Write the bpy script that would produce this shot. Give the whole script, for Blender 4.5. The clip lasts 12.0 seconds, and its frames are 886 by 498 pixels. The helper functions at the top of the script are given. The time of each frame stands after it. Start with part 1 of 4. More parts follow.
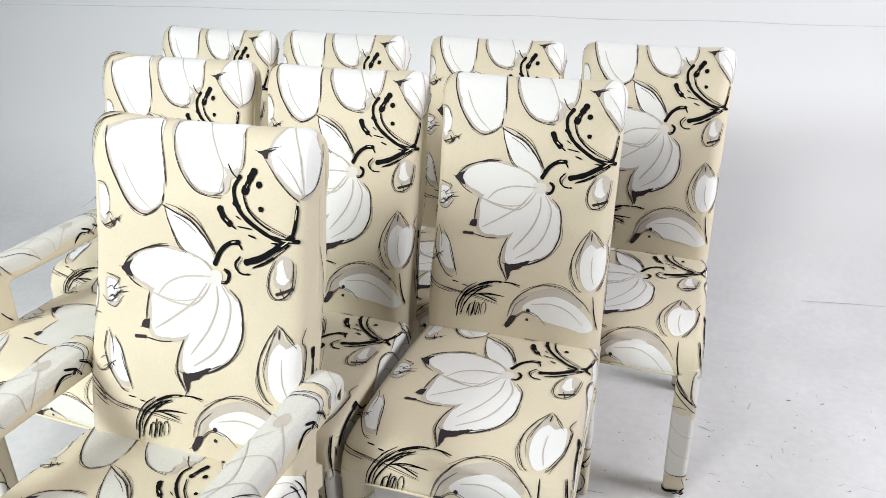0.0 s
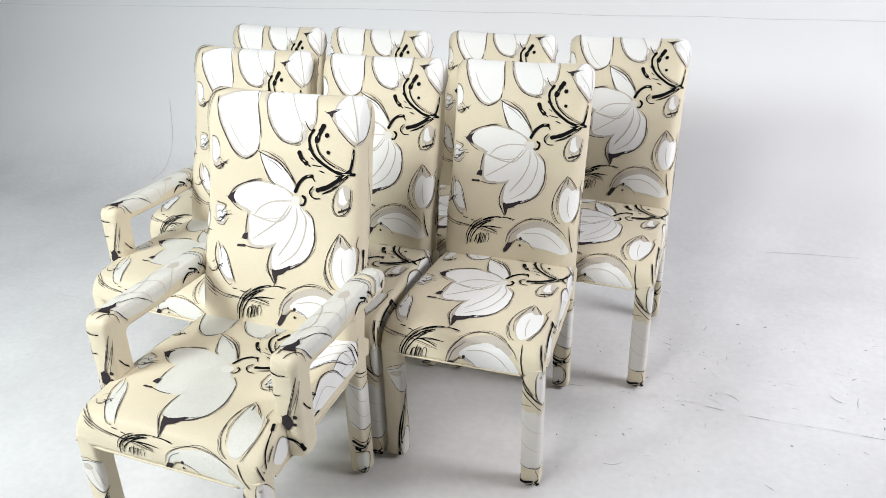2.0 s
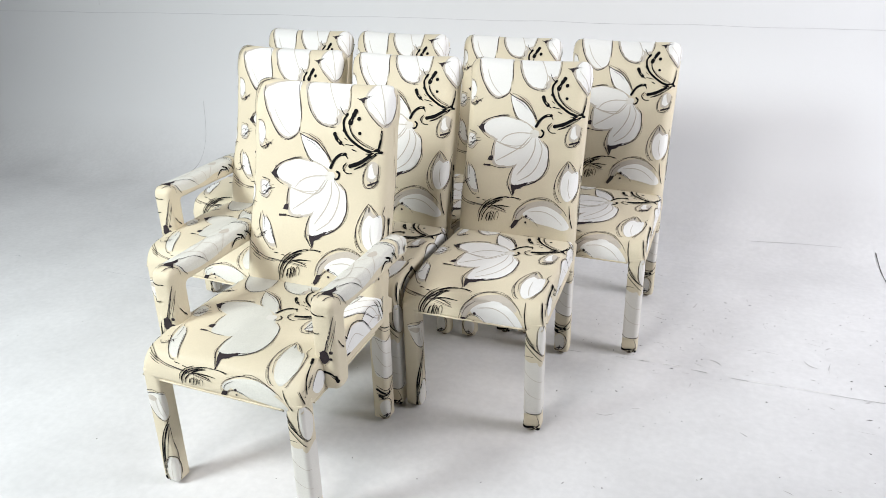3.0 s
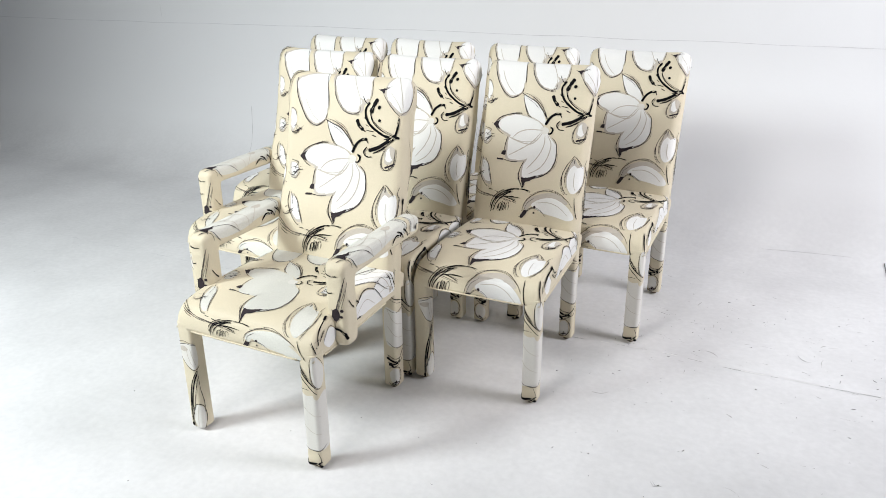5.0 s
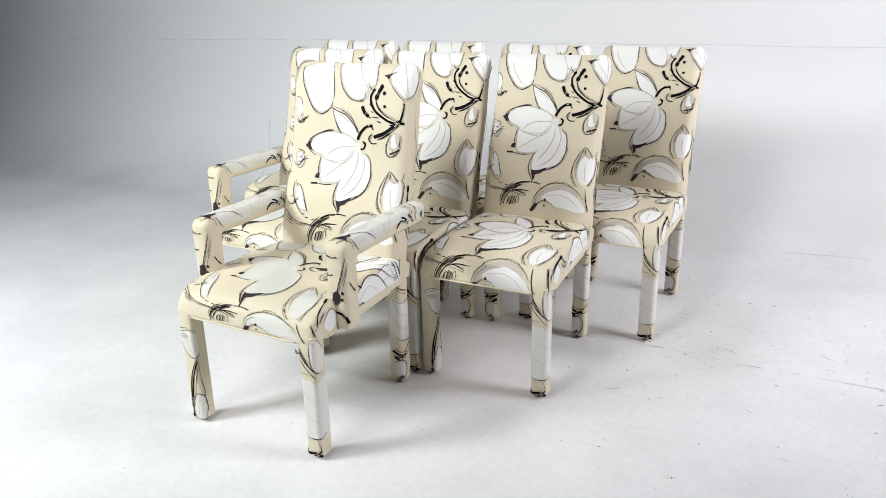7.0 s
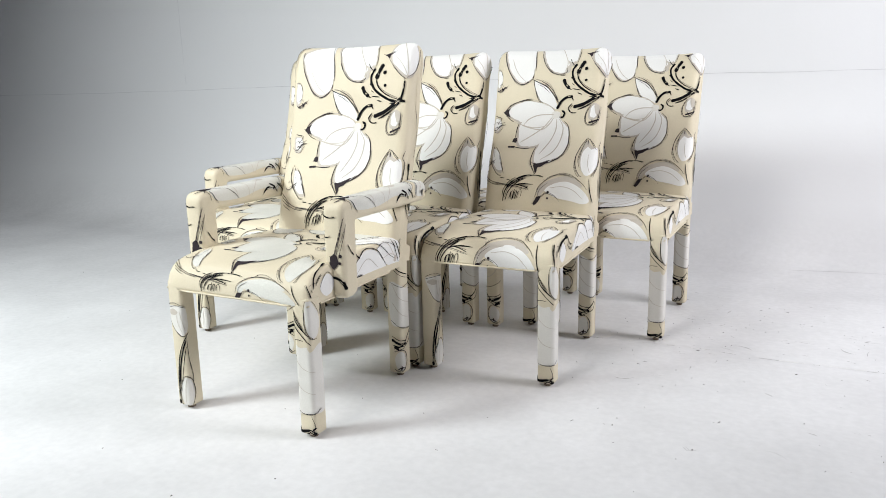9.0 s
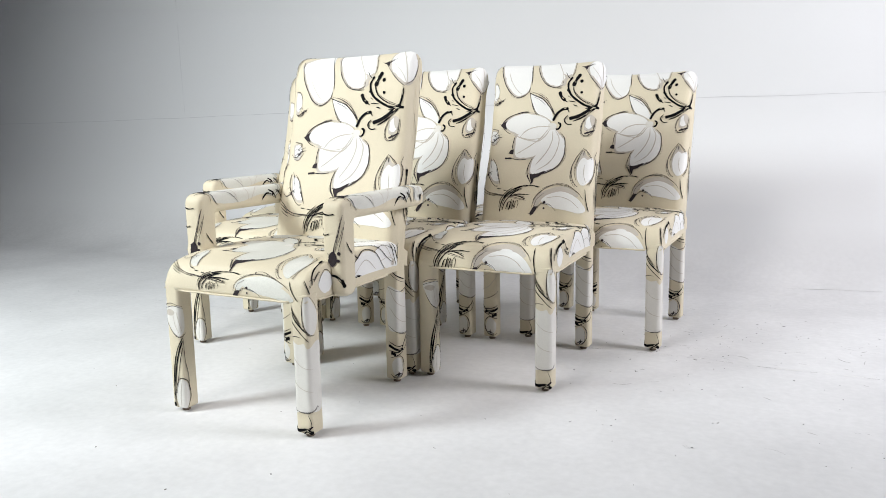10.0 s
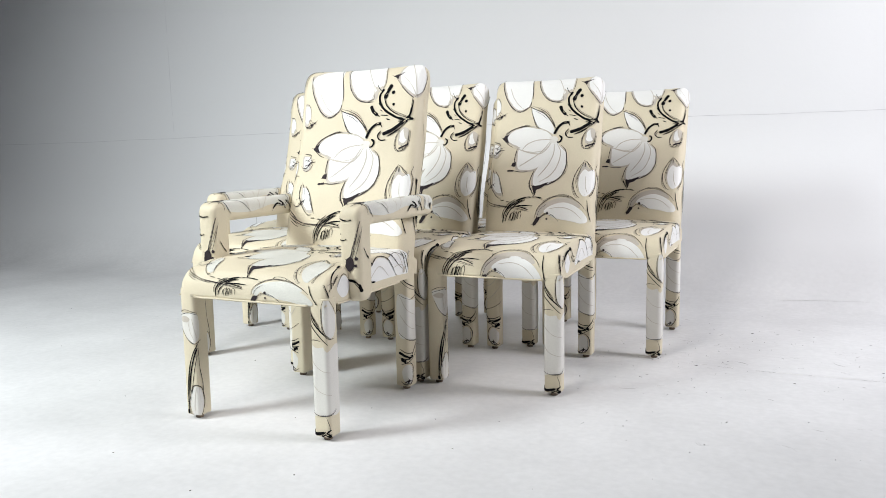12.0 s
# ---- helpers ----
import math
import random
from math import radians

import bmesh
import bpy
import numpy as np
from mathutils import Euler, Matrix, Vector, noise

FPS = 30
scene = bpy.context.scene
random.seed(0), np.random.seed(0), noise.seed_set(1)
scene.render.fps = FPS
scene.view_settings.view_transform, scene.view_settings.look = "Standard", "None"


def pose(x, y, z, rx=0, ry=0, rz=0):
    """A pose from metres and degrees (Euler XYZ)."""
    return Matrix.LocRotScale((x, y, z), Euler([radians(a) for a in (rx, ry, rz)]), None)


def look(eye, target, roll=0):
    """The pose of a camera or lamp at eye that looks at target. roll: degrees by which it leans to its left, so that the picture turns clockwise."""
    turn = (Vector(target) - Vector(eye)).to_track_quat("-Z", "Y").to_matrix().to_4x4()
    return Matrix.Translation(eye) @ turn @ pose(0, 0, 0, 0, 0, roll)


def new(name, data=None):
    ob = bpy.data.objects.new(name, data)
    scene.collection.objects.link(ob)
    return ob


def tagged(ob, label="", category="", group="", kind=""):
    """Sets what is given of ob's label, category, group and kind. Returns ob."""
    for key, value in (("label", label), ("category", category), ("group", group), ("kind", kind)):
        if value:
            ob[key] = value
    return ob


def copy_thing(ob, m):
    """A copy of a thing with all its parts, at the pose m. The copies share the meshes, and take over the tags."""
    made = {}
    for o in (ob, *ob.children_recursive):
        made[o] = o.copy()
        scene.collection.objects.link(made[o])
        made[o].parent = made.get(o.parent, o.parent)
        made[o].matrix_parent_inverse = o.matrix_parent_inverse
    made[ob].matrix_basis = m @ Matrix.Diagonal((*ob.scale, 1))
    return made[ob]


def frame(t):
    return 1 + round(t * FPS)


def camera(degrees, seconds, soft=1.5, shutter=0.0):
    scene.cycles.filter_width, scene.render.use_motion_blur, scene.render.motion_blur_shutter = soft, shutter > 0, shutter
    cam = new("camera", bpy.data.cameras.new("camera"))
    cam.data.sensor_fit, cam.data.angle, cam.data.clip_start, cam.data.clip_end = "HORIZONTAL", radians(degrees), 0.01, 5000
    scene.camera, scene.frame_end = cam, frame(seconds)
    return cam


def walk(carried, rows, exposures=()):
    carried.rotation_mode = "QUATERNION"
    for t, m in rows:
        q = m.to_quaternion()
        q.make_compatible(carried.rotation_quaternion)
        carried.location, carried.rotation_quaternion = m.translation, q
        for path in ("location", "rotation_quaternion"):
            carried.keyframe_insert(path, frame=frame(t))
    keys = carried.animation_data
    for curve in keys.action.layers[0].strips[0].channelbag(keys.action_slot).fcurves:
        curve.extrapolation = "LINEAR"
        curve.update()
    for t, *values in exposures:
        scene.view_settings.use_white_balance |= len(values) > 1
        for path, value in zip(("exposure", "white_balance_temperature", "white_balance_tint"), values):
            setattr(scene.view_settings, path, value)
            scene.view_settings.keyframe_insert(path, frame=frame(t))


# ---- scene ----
cam = camera(60.0, 12.0, soft=0.35)
PATH = [
    (0, (0.038, -0.004, 1.432), (-0.545, 1.72, 0.602), -0.9),
    (0.5, (0.075, -0.173, 1.467), (-0.507, 1.547, 0.628), -1.0),
    (1, (0.113, -0.315, 1.489), (-0.48, 1.396, 0.641), -1.2),
    (1.5, (0.191, -0.457, 1.513), (-0.424, 1.246, 0.663), -1.5),
    (2, (0.261, -0.568, 1.533), (-0.379, 1.129, 0.69), -1.6),
    (2.5, (0.317, -0.731, 1.539), (-0.342, 0.965, 0.709), -1.6),
    (3, (0.372, -0.883, 1.543), (-0.304, 0.816, 0.732), -1.4),
    (5, (0.583, -1.075, 1.488), (-0.212, 0.601, 0.741), -0.6),
    (5.5, (0.601, -1.074, 1.451), (-0.223, 0.597, 0.722), -0.8),
    (6, (0.621, -1.065, 1.406), (-0.224, 0.602, 0.693), -1.0),
    (6.5, (0.633, -1.06, 1.357), (-0.223, 0.61, 0.664), -1.2),
    (7, (0.64, -1.05, 1.326), (-0.228, 0.626, 0.663), -1.3),
    (9, (0.634, -1.078, 0.944), (-0.256, 0.662, 0.522), -1.4),
    (9.5, (0.632, -1.092, 0.861), (-0.255, 0.664, 0.502), -1.2),
    (10, (0.635, -1.113, 0.826), (-0.248, 0.654, 0.513), -1.1),
    (10.5, (0.637, -1.146, 0.793), (-0.236, 0.632, 0.517), -1.0),
    (11, (0.63, -1.168, 0.777), (-0.23, 0.62, 0.522), -0.9),
    (11.5, (0.605, -1.196, 0.777), (-0.241, 0.6, 0.53), -1.1),
    (12, (0.556, -1.211, 0.774), (-0.271, 0.594, 0.529), -1.1),
]
walk(cam, [(t, look(eye, target, roll)) for t, eye, target, roll in PATH])

# ---- world, lights ----
world = bpy.data.worlds.new("studio_world")
scene.world = world
world.use_nodes = True
world.node_tree.nodes["Background"].inputs[0].default_value = (0.8, 0.88, 1.0, 1)
world.node_tree.nodes["Background"].inputs[1].default_value = 0.03
scene.view_settings.exposure = 0.0


def softbox(name, eye, target, w, h, watts, colour, spread=180):
    lamp = bpy.data.lights.new(name, "AREA")
    lamp.shape, lamp.size, lamp.size_y = "RECTANGLE", w, h
    lamp.energy, lamp.color, lamp.spread = watts, colour, radians(spread)
    ob = new(name, lamp)
    ob.matrix_world = look(eye, target)
    return ob


softbox("softbox_side", (-3.2, -1.7, 2.7), (-2.05, 0.75, 0.0), 1.1, 1.1, 90, (0.93, 1.0, 1.0), 116)
softbox("softbox_front", (-1.0, -1.0, 2.9), (-0.75, 1.4, 1.0), 1.0, 1.0, 21, (1.0, 0.98, 0.955), 106)
softbox("softbox_fill", (3.1, 1.8, 2.4), (-0.8, 2.55, 1.25), 1.5, 1.2, 84, (0.968, 0.962, 1.0), 132)


# ---- materials ----
def material(name, colour, rough=0.6, spec=0.4):
    m = bpy.data.materials.new(name)
    m.use_nodes = True
    b = m.node_tree.nodes["Principled BSDF"]
    b.inputs["Base Color"].default_value = (*colour, 1)
    b.inputs["Roughness"].default_value = rough
    b.inputs["Specular IOR Level"].default_value = spec
    return m, m.node_tree.nodes, m.node_tree.links, b


def fabric(name, colour, vary=0.06, rough=0.55, sheen=0.1, spec=0.3):
    """Printed cotton sateen: fine weave relief, faint soiling and tone drift."""
    m, n, l, b = material(name, colour, rough, spec)
    co = n.new("ShaderNodeTexCoord")
    drift = n.new("ShaderNodeTexNoise")
    drift.inputs["Scale"].default_value, drift.inputs["Detail"].default_value = 7, 4
    grain = n.new("ShaderNodeTexNoise")
    grain.inputs["Scale"].default_value, grain.inputs["Detail"].default_value = 260, 2
    for t in (drift, grain):
        l.new(co.outputs["Object"], t.inputs["Vector"])
    add = n.new("ShaderNodeMath")
    add.operation = "ADD"
    l.new(drift.outputs["Fac"], add.inputs[0])
    l.new(grain.outputs["Fac"], add.inputs[1])
    ramp = n.new("ShaderNodeMapRange")
    ramp.inputs["From Min"].default_value, ramp.inputs["From Max"].default_value = 0.6, 1.4
    ramp.inputs["To Min"].default_value, ramp.inputs["To Max"].default_value = 1 - vary, 1 + vary
    l.new(add.outputs[0], ramp.inputs["Value"])
    mul = n.new("ShaderNodeVectorMath")
    mul.operation = "SCALE"
    mul.inputs[0].default_value = colour
    l.new(ramp.outputs[0], mul.inputs["Scale"])
    l.new(mul.outputs[0], b.inputs["Base Color"])
    weave = n.new("ShaderNodeTexNoise")
    weave.inputs["Scale"].default_value = 900
    l.new(co.outputs["Object"], weave.inputs["Vector"])
    slub = n.new("ShaderNodeTexNoise")
    slub.inputs["Scale"].default_value, slub.inputs["Detail"].default_value = 14, 3
    l.new(co.outputs["Object"], slub.inputs["Vector"])
    b1, b2 = n.new("ShaderNodeBump"), n.new("ShaderNodeBump")
    b1.inputs["Strength"].default_value, b1.inputs["Distance"].default_value = 0.25, 0.0006
    b2.inputs["Strength"].default_value, b2.inputs["Distance"].default_value = 0.25, 0.004
    l.new(weave.outputs["Fac"], b1.inputs["Height"])
    l.new(slub.outputs["Fac"], b2.inputs["Height"])
    l.new(b1.outputs[0], b2.inputs["Normal"])
    l.new(b2.outputs[0], b.inputs["Normal"])
    b.inputs["Sheen Weight"].default_value = sheen
    return m


def plaster(name, colour, rough, scale, vary, stain):
    """Painted surface with roller texture, scuffs and broad stains."""
    m, n, l, b = material(name, colour, rough, 0.35)
    co = n.new("ShaderNodeTexCoord")
    big = n.new("ShaderNodeTexNoise")
    big.inputs["Scale"].default_value, big.inputs["Detail"].default_value = scale, 6
    big.inputs["Roughness"].default_value = 0.62
    fine = n.new("ShaderNodeTexNoise")
    fine.inputs["Scale"].default_value, fine.inputs["Detail"].default_value = scale * 22, 4
    for t in (big, fine):
        l.new(co.outputs["Object"], t.inputs["Vector"])
    r = n.new("ShaderNodeValToRGB")
    r.color_ramp.elements[0].position, r.color_ramp.elements[1].position = 0.3, 0.62
    r.color_ramp.elements[0].color = (*[c * (1 - stain) for c in colour], 1)
    r.color_ramp.elements[1].color = (*colour, 1)
    l.new(big.outputs["Fac"], r.inputs[0])
    mr = n.new("ShaderNodeMapRange")
    mr.inputs["From Min"].default_value, mr.inputs["From Max"].default_value = 0.3, 0.7
    mr.inputs["To Min"].default_value, mr.inputs["To Max"].default_value = 1 - vary, 1
    l.new(fine.outputs["Fac"], mr.inputs["Value"])
    sc = n.new("ShaderNodeVectorMath")
    sc.operation = "SCALE"
    l.new(r.outputs[0], sc.inputs[0])
    l.new(mr.outputs[0], sc.inputs["Scale"])
    l.new(sc.outputs[0], b.inputs["Base Color"])
    bp = n.new("ShaderNodeBump")
    bp.inputs["Strength"].default_value, bp.inputs["Distance"].default_value = 0.15, 0.003
    l.new(fine.outputs["Fac"], bp.inputs["Height"])
    l.new(bp.outputs[0], b.inputs["Normal"])
    return m


CREAM = fabric("cream_cotton", (0.615, 0.548, 0.412))
PRINT = [
    fabric("print_white", (0.735, 0.732, 0.72), 0.04),
    fabric("print_taupe", (0.49, 0.445, 0.39), 0.08),
    fabric("print_ink", (0.034, 0.027, 0.031), 0.25, 0.7, 0.0, 0.12),
    fabric("print_black", (0.004, 0.004, 0.005), 0.2, 0.7, 0.0, 0.08),
    fabric("print_pale", (0.66, 0.642, 0.605), 0.05),
    CREAM,
    # soiled white, with some dimmer light put into the colour
    fabric("print_worn_dim", (0.60, 0.595, 0.55), 0.1),
]
WHITE, TAUPE, INK, BLACK, PALE, GROUND, WORN_DIM = range(7)
GLIDE = material("glide_metal", (0.16, 0.12, 0.09), 0.4)[0]
FLOOR = plaster("studio_paint", (0.725, 0.722, 0.735), 0.55, 1.9, 0.07, 0.14)
WALL = FLOOR
# scuffs and stains lie on the floor and thin out up the curve of the wall
n_, l_ = FLOOR.node_tree.nodes, FLOOR.node_tree.links
b_ = n_["Principled BSDF"]
soiled = b_.inputs["Base Color"].links[0].from_socket
geo, sep = n_.new("ShaderNodeNewGeometry"), n_.new("ShaderNodeSeparateXYZ")
l_.new(geo.outputs["Position"], sep.inputs[0])
fade = n_.new("ShaderNodeMapRange")
fade.inputs["From Min"].default_value, fade.inputs["From Max"].default_value = 0.0, 0.3
l_.new(sep.outputs["Z"], fade.inputs["Value"])
mix = n_.new("ShaderNodeMix")
mix.data_type = "RGBA"
l_.new(fade.outputs[0], mix.inputs["Factor"])
l_.new(soiled, mix.inputs["A"])
mix.inputs["B"].default_value = (0.735, 0.738, 0.752, 1)
l_.new(mix.outputs["Result"], b_.inputs["Base Color"])
# kept dark so that the unseen walls and ceiling throw back little light
GREY = plaster("low_bounce_grey", (0.13, 0.135, 0.145), 0.8, 0.7, 0.03, 0.03)
SEAM = plaster("seam_grime", (0.65, 0.65, 0.67), 0.8, 3, 0.10, 0.12)
CRACK = plaster("crack_grime", (0.50, 0.50, 0.50), 0.8, 5, 0.3, 0.5)
SPECK = plaster("dark_grit", (0.16, 0.15, 0.15), 0.8, 9, 0.3, 0.4)
SCUFF = plaster("rubber_scuff", (0.54, 0.53, 0.53), 0.8, 9, 0.3, 0.3)
FILLER = plaster("joint_filler", (0.84, 0.84, 0.83), 0.7, 9, 0.1, 0.1)


# ---- helpers of the builder ----
def mesh_of(name, verts, faces, mats, slots=None, smooth=True):
    me = bpy.data.meshes.new(name)
    me.from_pydata(verts, [], faces)
    for m in mats:
        me.materials.append(m)
    if slots:
        me.polygons.foreach_set("material_index", slots)
    me.polygons.foreach_set("use_smooth", [smooth] * len(me.polygons))
    me.update()
    return me


def part(name, me, parent, label=""):
    ob = new(name, me)
    ob.parent = parent
    return tagged(ob, label)


def spline(pts, step, closed=False):
    """A smooth curve through the points, sampled at about the step."""
    p = [Vector(q) for q in pts]
    if len(p) == 2 and not closed:
        k = max(1, int((p[1] - p[0]).length / step))
        return [p[0].lerp(p[1], i / k) for i in range(k + 1)]
    q = [p[-1]] + p + [p[0], p[1]] if closed else [2 * p[0] - p[1]] + p + [2 * p[-1] - p[-2]]
    out = []
    for i in range(1, len(q) - 2):
        a, b, c, d = q[i - 1], q[i], q[i + 1], q[i + 2]
        k = max(1, int((c - b).length / step))
        for j in range(k):
            t = j / k
            out.append(0.5 * (2 * b + (c - a) * t + (2 * a - 5 * b + 4 * c - d) * t * t + (3 * b - a - 3 * c + d) * t ** 3))
    if not closed:
        out.append(p[-1])
    return out


def rounded(corners, step=0.006):
    """A closed outline from (x, y, radius) corners, anticlockwise."""
    out, n = [], len(corners)
    for i in range(n):
        p = Vector(corners[i][:2])
        a = (Vector(corners[i - 1][:2]) - p).normalized()
        b = (Vector(corners[(i + 1) % n][:2]) - p).normalized()
        r = corners[i][2]
        cut = r / math.tan(max(1e-3, a.angle(b) / 2))
        s, e = p + a * cut, p + b * cut
        k = max(3, int(r * 1.6 / step))
        for j in range(k + 1):
            t = j / k
            out.append(s * (1 - t) ** 2 + p * 2 * t * (1 - t) + e * t * t)
    dense = []
    for i, v in enumerate(out):
        w = out[(i + 1) % len(out)]
        k = max(1, int((w - v).length / 0.02))
        dense += [v.lerp(w, j / k) for j in range(k)]
    return dense


class Pad:
    """An upholstered block: a closed outline, carried across a width, with its edges rounded and its face slightly full."""

    def __init__(self, outline, lo, hi, edge, place, puff=0.0, full=None, start=None, tight=None):
        area = sum(a.x * b.y - b.x * a.y for a, b in zip(outline, outline[1:] + outline[:1]))
        self.sign = 1 if area > 0 else -1
        n = len(outline)
        if start is not None:
            k = min(range(n), key=lambda i: (outline[i] - Vector(start)).length)
            outline = outline[k:] + outline[:k]
        self.o, self.lo, self.hi, self.edge, self.place = outline, lo, hi, edge, place
        self.puff, self.full, self.tight = puff, full, tight
        self.nrm = []
        for i in range(n):
            t = (outline[(i + 1) % n] - outline[i - 1]).normalized()
            self.nrm.append(Vector((t.y, -t.x)) * self.sign)
        self.s = [0.0]
        for i in range(n):
            self.s.append(self.s[-1] + (outline[(i + 1) % n] - outline[i]).length)
        self.len = self.s[-1]
        self.mid, self.flat, self.fold = (lo + hi) / 2, (hi - lo) / 2 - edge, 0.006

    def at(self, s):
        s %= self.len
        i = int(np.searchsorted(self.s, s, side="right")) - 1
        i = min(i, len(self.o) - 1)
        f = (s - self.s[i]) / max(1e-9, self.s[i + 1] - self.s[i])
        j = (i + 1) % len(self.o)
        return self.o[i].lerp(self.o[j], f), self.nrm[i].lerp(self.nrm[j], f).normalized()

    def pt(self, u, s, off=0.0):
        p, n = self.at(s)
        w, a, r = abs(u), 0.0, self.edge
        if w <= self.flat:
            c, d, th = w, 0.0, 0.0
            lift = self.puff * (1 - (w / self.flat) ** 2) * (self.full(p) if self.full else 1)
        elif w < self.flat + r * math.pi / 2:
            th = (w - self.flat) / r
            c, d, lift = self.flat + r * math.sin(th), r * (1 - math.cos(th)), 0.0
        else:
            th, c, lift = math.pi / 2, self.flat + r, 0.0
            d = r + w - self.flat - r * math.pi / 2
        if self.tight:
            d *= self.tight(p)
        q = p - n * d + n * math.cos(th) * (off + lift)
        a = self.mid + math.copysign(c + math.sin(th) * off, u)
        return self.place(a, q.x, q.y)

    def mesh(self, name, mats):
        k = max(2, int(self.flat * 2 / 0.02))
        us = [-self.flat + 2 * self.flat * i / k for i in range(k + 1)]
        arc = [self.flat + self.edge * math.pi / 2 * i / 5 for i in range(1, 6)]
        us = [-a for a in reversed(arc)] + us + arc
        n, m = len(self.o), len(us)
        verts = [self.pt(u, s) for s in self.s[:-1] for u in us]
        faces = [(i * m + j, i * m + j + 1, (i + 1) % n * m + j + 1, (i + 1) % n * m + j) for i in range(n) for j in range(m - 1)]
        faces += [[i * m for i in range(n)], [i * m + m - 1 for i in reversed(range(n))]]
        bm = bmesh.new()
        vs = [bm.verts.new(v) for v in verts]
        for f in faces:
            bm.faces.new([vs[i] for i in f])
        bmesh.ops.recalc_face_normals(bm, faces=bm.faces)
        me = bpy.data.meshes.new(name)
        for f in bm.faces:
            f.smooth = len(f.verts) == 4
        bm.to_mesh(me)
        bm.free()
        for q in mats:
            me.materials.append(q)
        return me


class Print:
    """Ink and flat colour of a textile print, in centimetres, laid on a pad."""

    def __init__(self):
        self.items = []

    def area(self, ink, *pts):
        """A flat patch of colour; patches of ink end in the ragged hairs of a dry brush."""
        if ink != INK:
            self.items.append((ink, 0, pts))
            return
        k = len(self.items)
        far = spline([Vector(p) for p in pts], 0.35, True)
        self.items.append((ink, 0, [(v.x + 0.2 * noise.noise(Vector((v.x * 2.1, v.y * 2.1, k))), v.y + 0.2 * noise.noise(Vector((v.x * 2.1, v.y * 2.1, k + 5)))) for v in far]))
        x, y = sum(p[0] for p in pts) / len(pts), sum(p[1] for p in pts) / len(pts)
        for i, p in enumerate(pts):
            g = 1.35 + 0.5 * noise.noise(Vector((k, i * 1.3, 2)))
            dx, dy = p[0] - x, p[1] - y
            if math.hypot(dx, dy) > 1.0:
                self.items.append((ink, 0.17, ((x + dx * 0.5, y + dy * 0.5), (x + dx - dy * 0.05, y + dy + dx * 0.05), (x + dx * g - dy * 0.12, y + dy * g + dx * 0.12))))

    def wash(self, *pts):
        self.items.append((TAUPE, -1, pts))

    def petal(self, *pts):
        """A white petal lying a little off its taupe wash."""
        self.items.append((TAUPE, -1, pts))
        x, y = sum(p[0] for p in pts) / len(pts), sum(p[1] for p in pts) / len(pts)
        r = sum(math.hypot(p[0] - x, p[1] - y) for p in pts) / len(pts)
        k = 1 - 0.55 / max(r, 2)
        far = spline([Vector(((p[0] - x) * k + x + 0.2, (p[1] - y) * k + y - 0.2)) for p in pts], 0.9, True)
        self.area(WHITE, *[(v.x + 0.32 * noise.noise(Vector((v.x * 0.9, v.y * 0.9, 3))), v.y + 0.32 * noise.noise(Vector((v.x * 0.9, v.y * 0.9, 8)))) for v in far])

    def stray(self, pts, far, key):
        """The same way again, drifting to the side by up to far centimetres."""
        out = []
        for i, (x, y) in enumerate(pts):
            g = far * noise.noise(Vector((key * 1.7, i * 0.45, 0.3)))
            h = far * noise.noise(Vector((key * 2.3, i * 0.45, 7.3)))
            out.append((x + g, y + h))
        return out

    def line(self, ink, width, *pts):
        """A brush line; long ink lines are drawn again beside themselves, broad black ones let the cloth show in slits."""
        k = len(self.items)
        if ink == INK and len(pts) >= 3 and width < 0.6:
            self.items.append((ink, width * 0.72, pts))
            if len(pts) >= 4:
                far = self.stray(pts, 0.75, k)
                self.items.append((ink, 0.14, far[1:] if k % 2 else far[:-1]))
            if len(pts) >= 5:
                self.items.append((ink, 0.11, self.stray(pts[len(pts) // 3:], 1.0, k + 40)))
            return
        self.items.append((ink, width, pts))
        if ink == BLACK and len(pts) >= 3 and width >= 0.3:
            far = self.stray(pts, 0.9, k)
            self.items.append((ink, 0.16, far))
            if width >= 0.42:
                near = self.stray(pts, width * 0.45, k + 9)
                for i in range(len(near) - 2, len(near) - 1):
                    (x0, y0), (x1, y1) = near[i], near[i + 1]
                    u, v = 0.25 + 0.2 * noise.noise(Vector((k, i, 1))), 0.78 + 0.2 * noise.noise(Vector((k, i, 5)))
                    self.items.append((GROUND, min(0.24, width * 0.3), ((x0 + (x1 - x0) * u, y0 + (y1 - y0) * u), (x0 + (x1 - x0) * v, y0 + (y1 - y0) * v))))

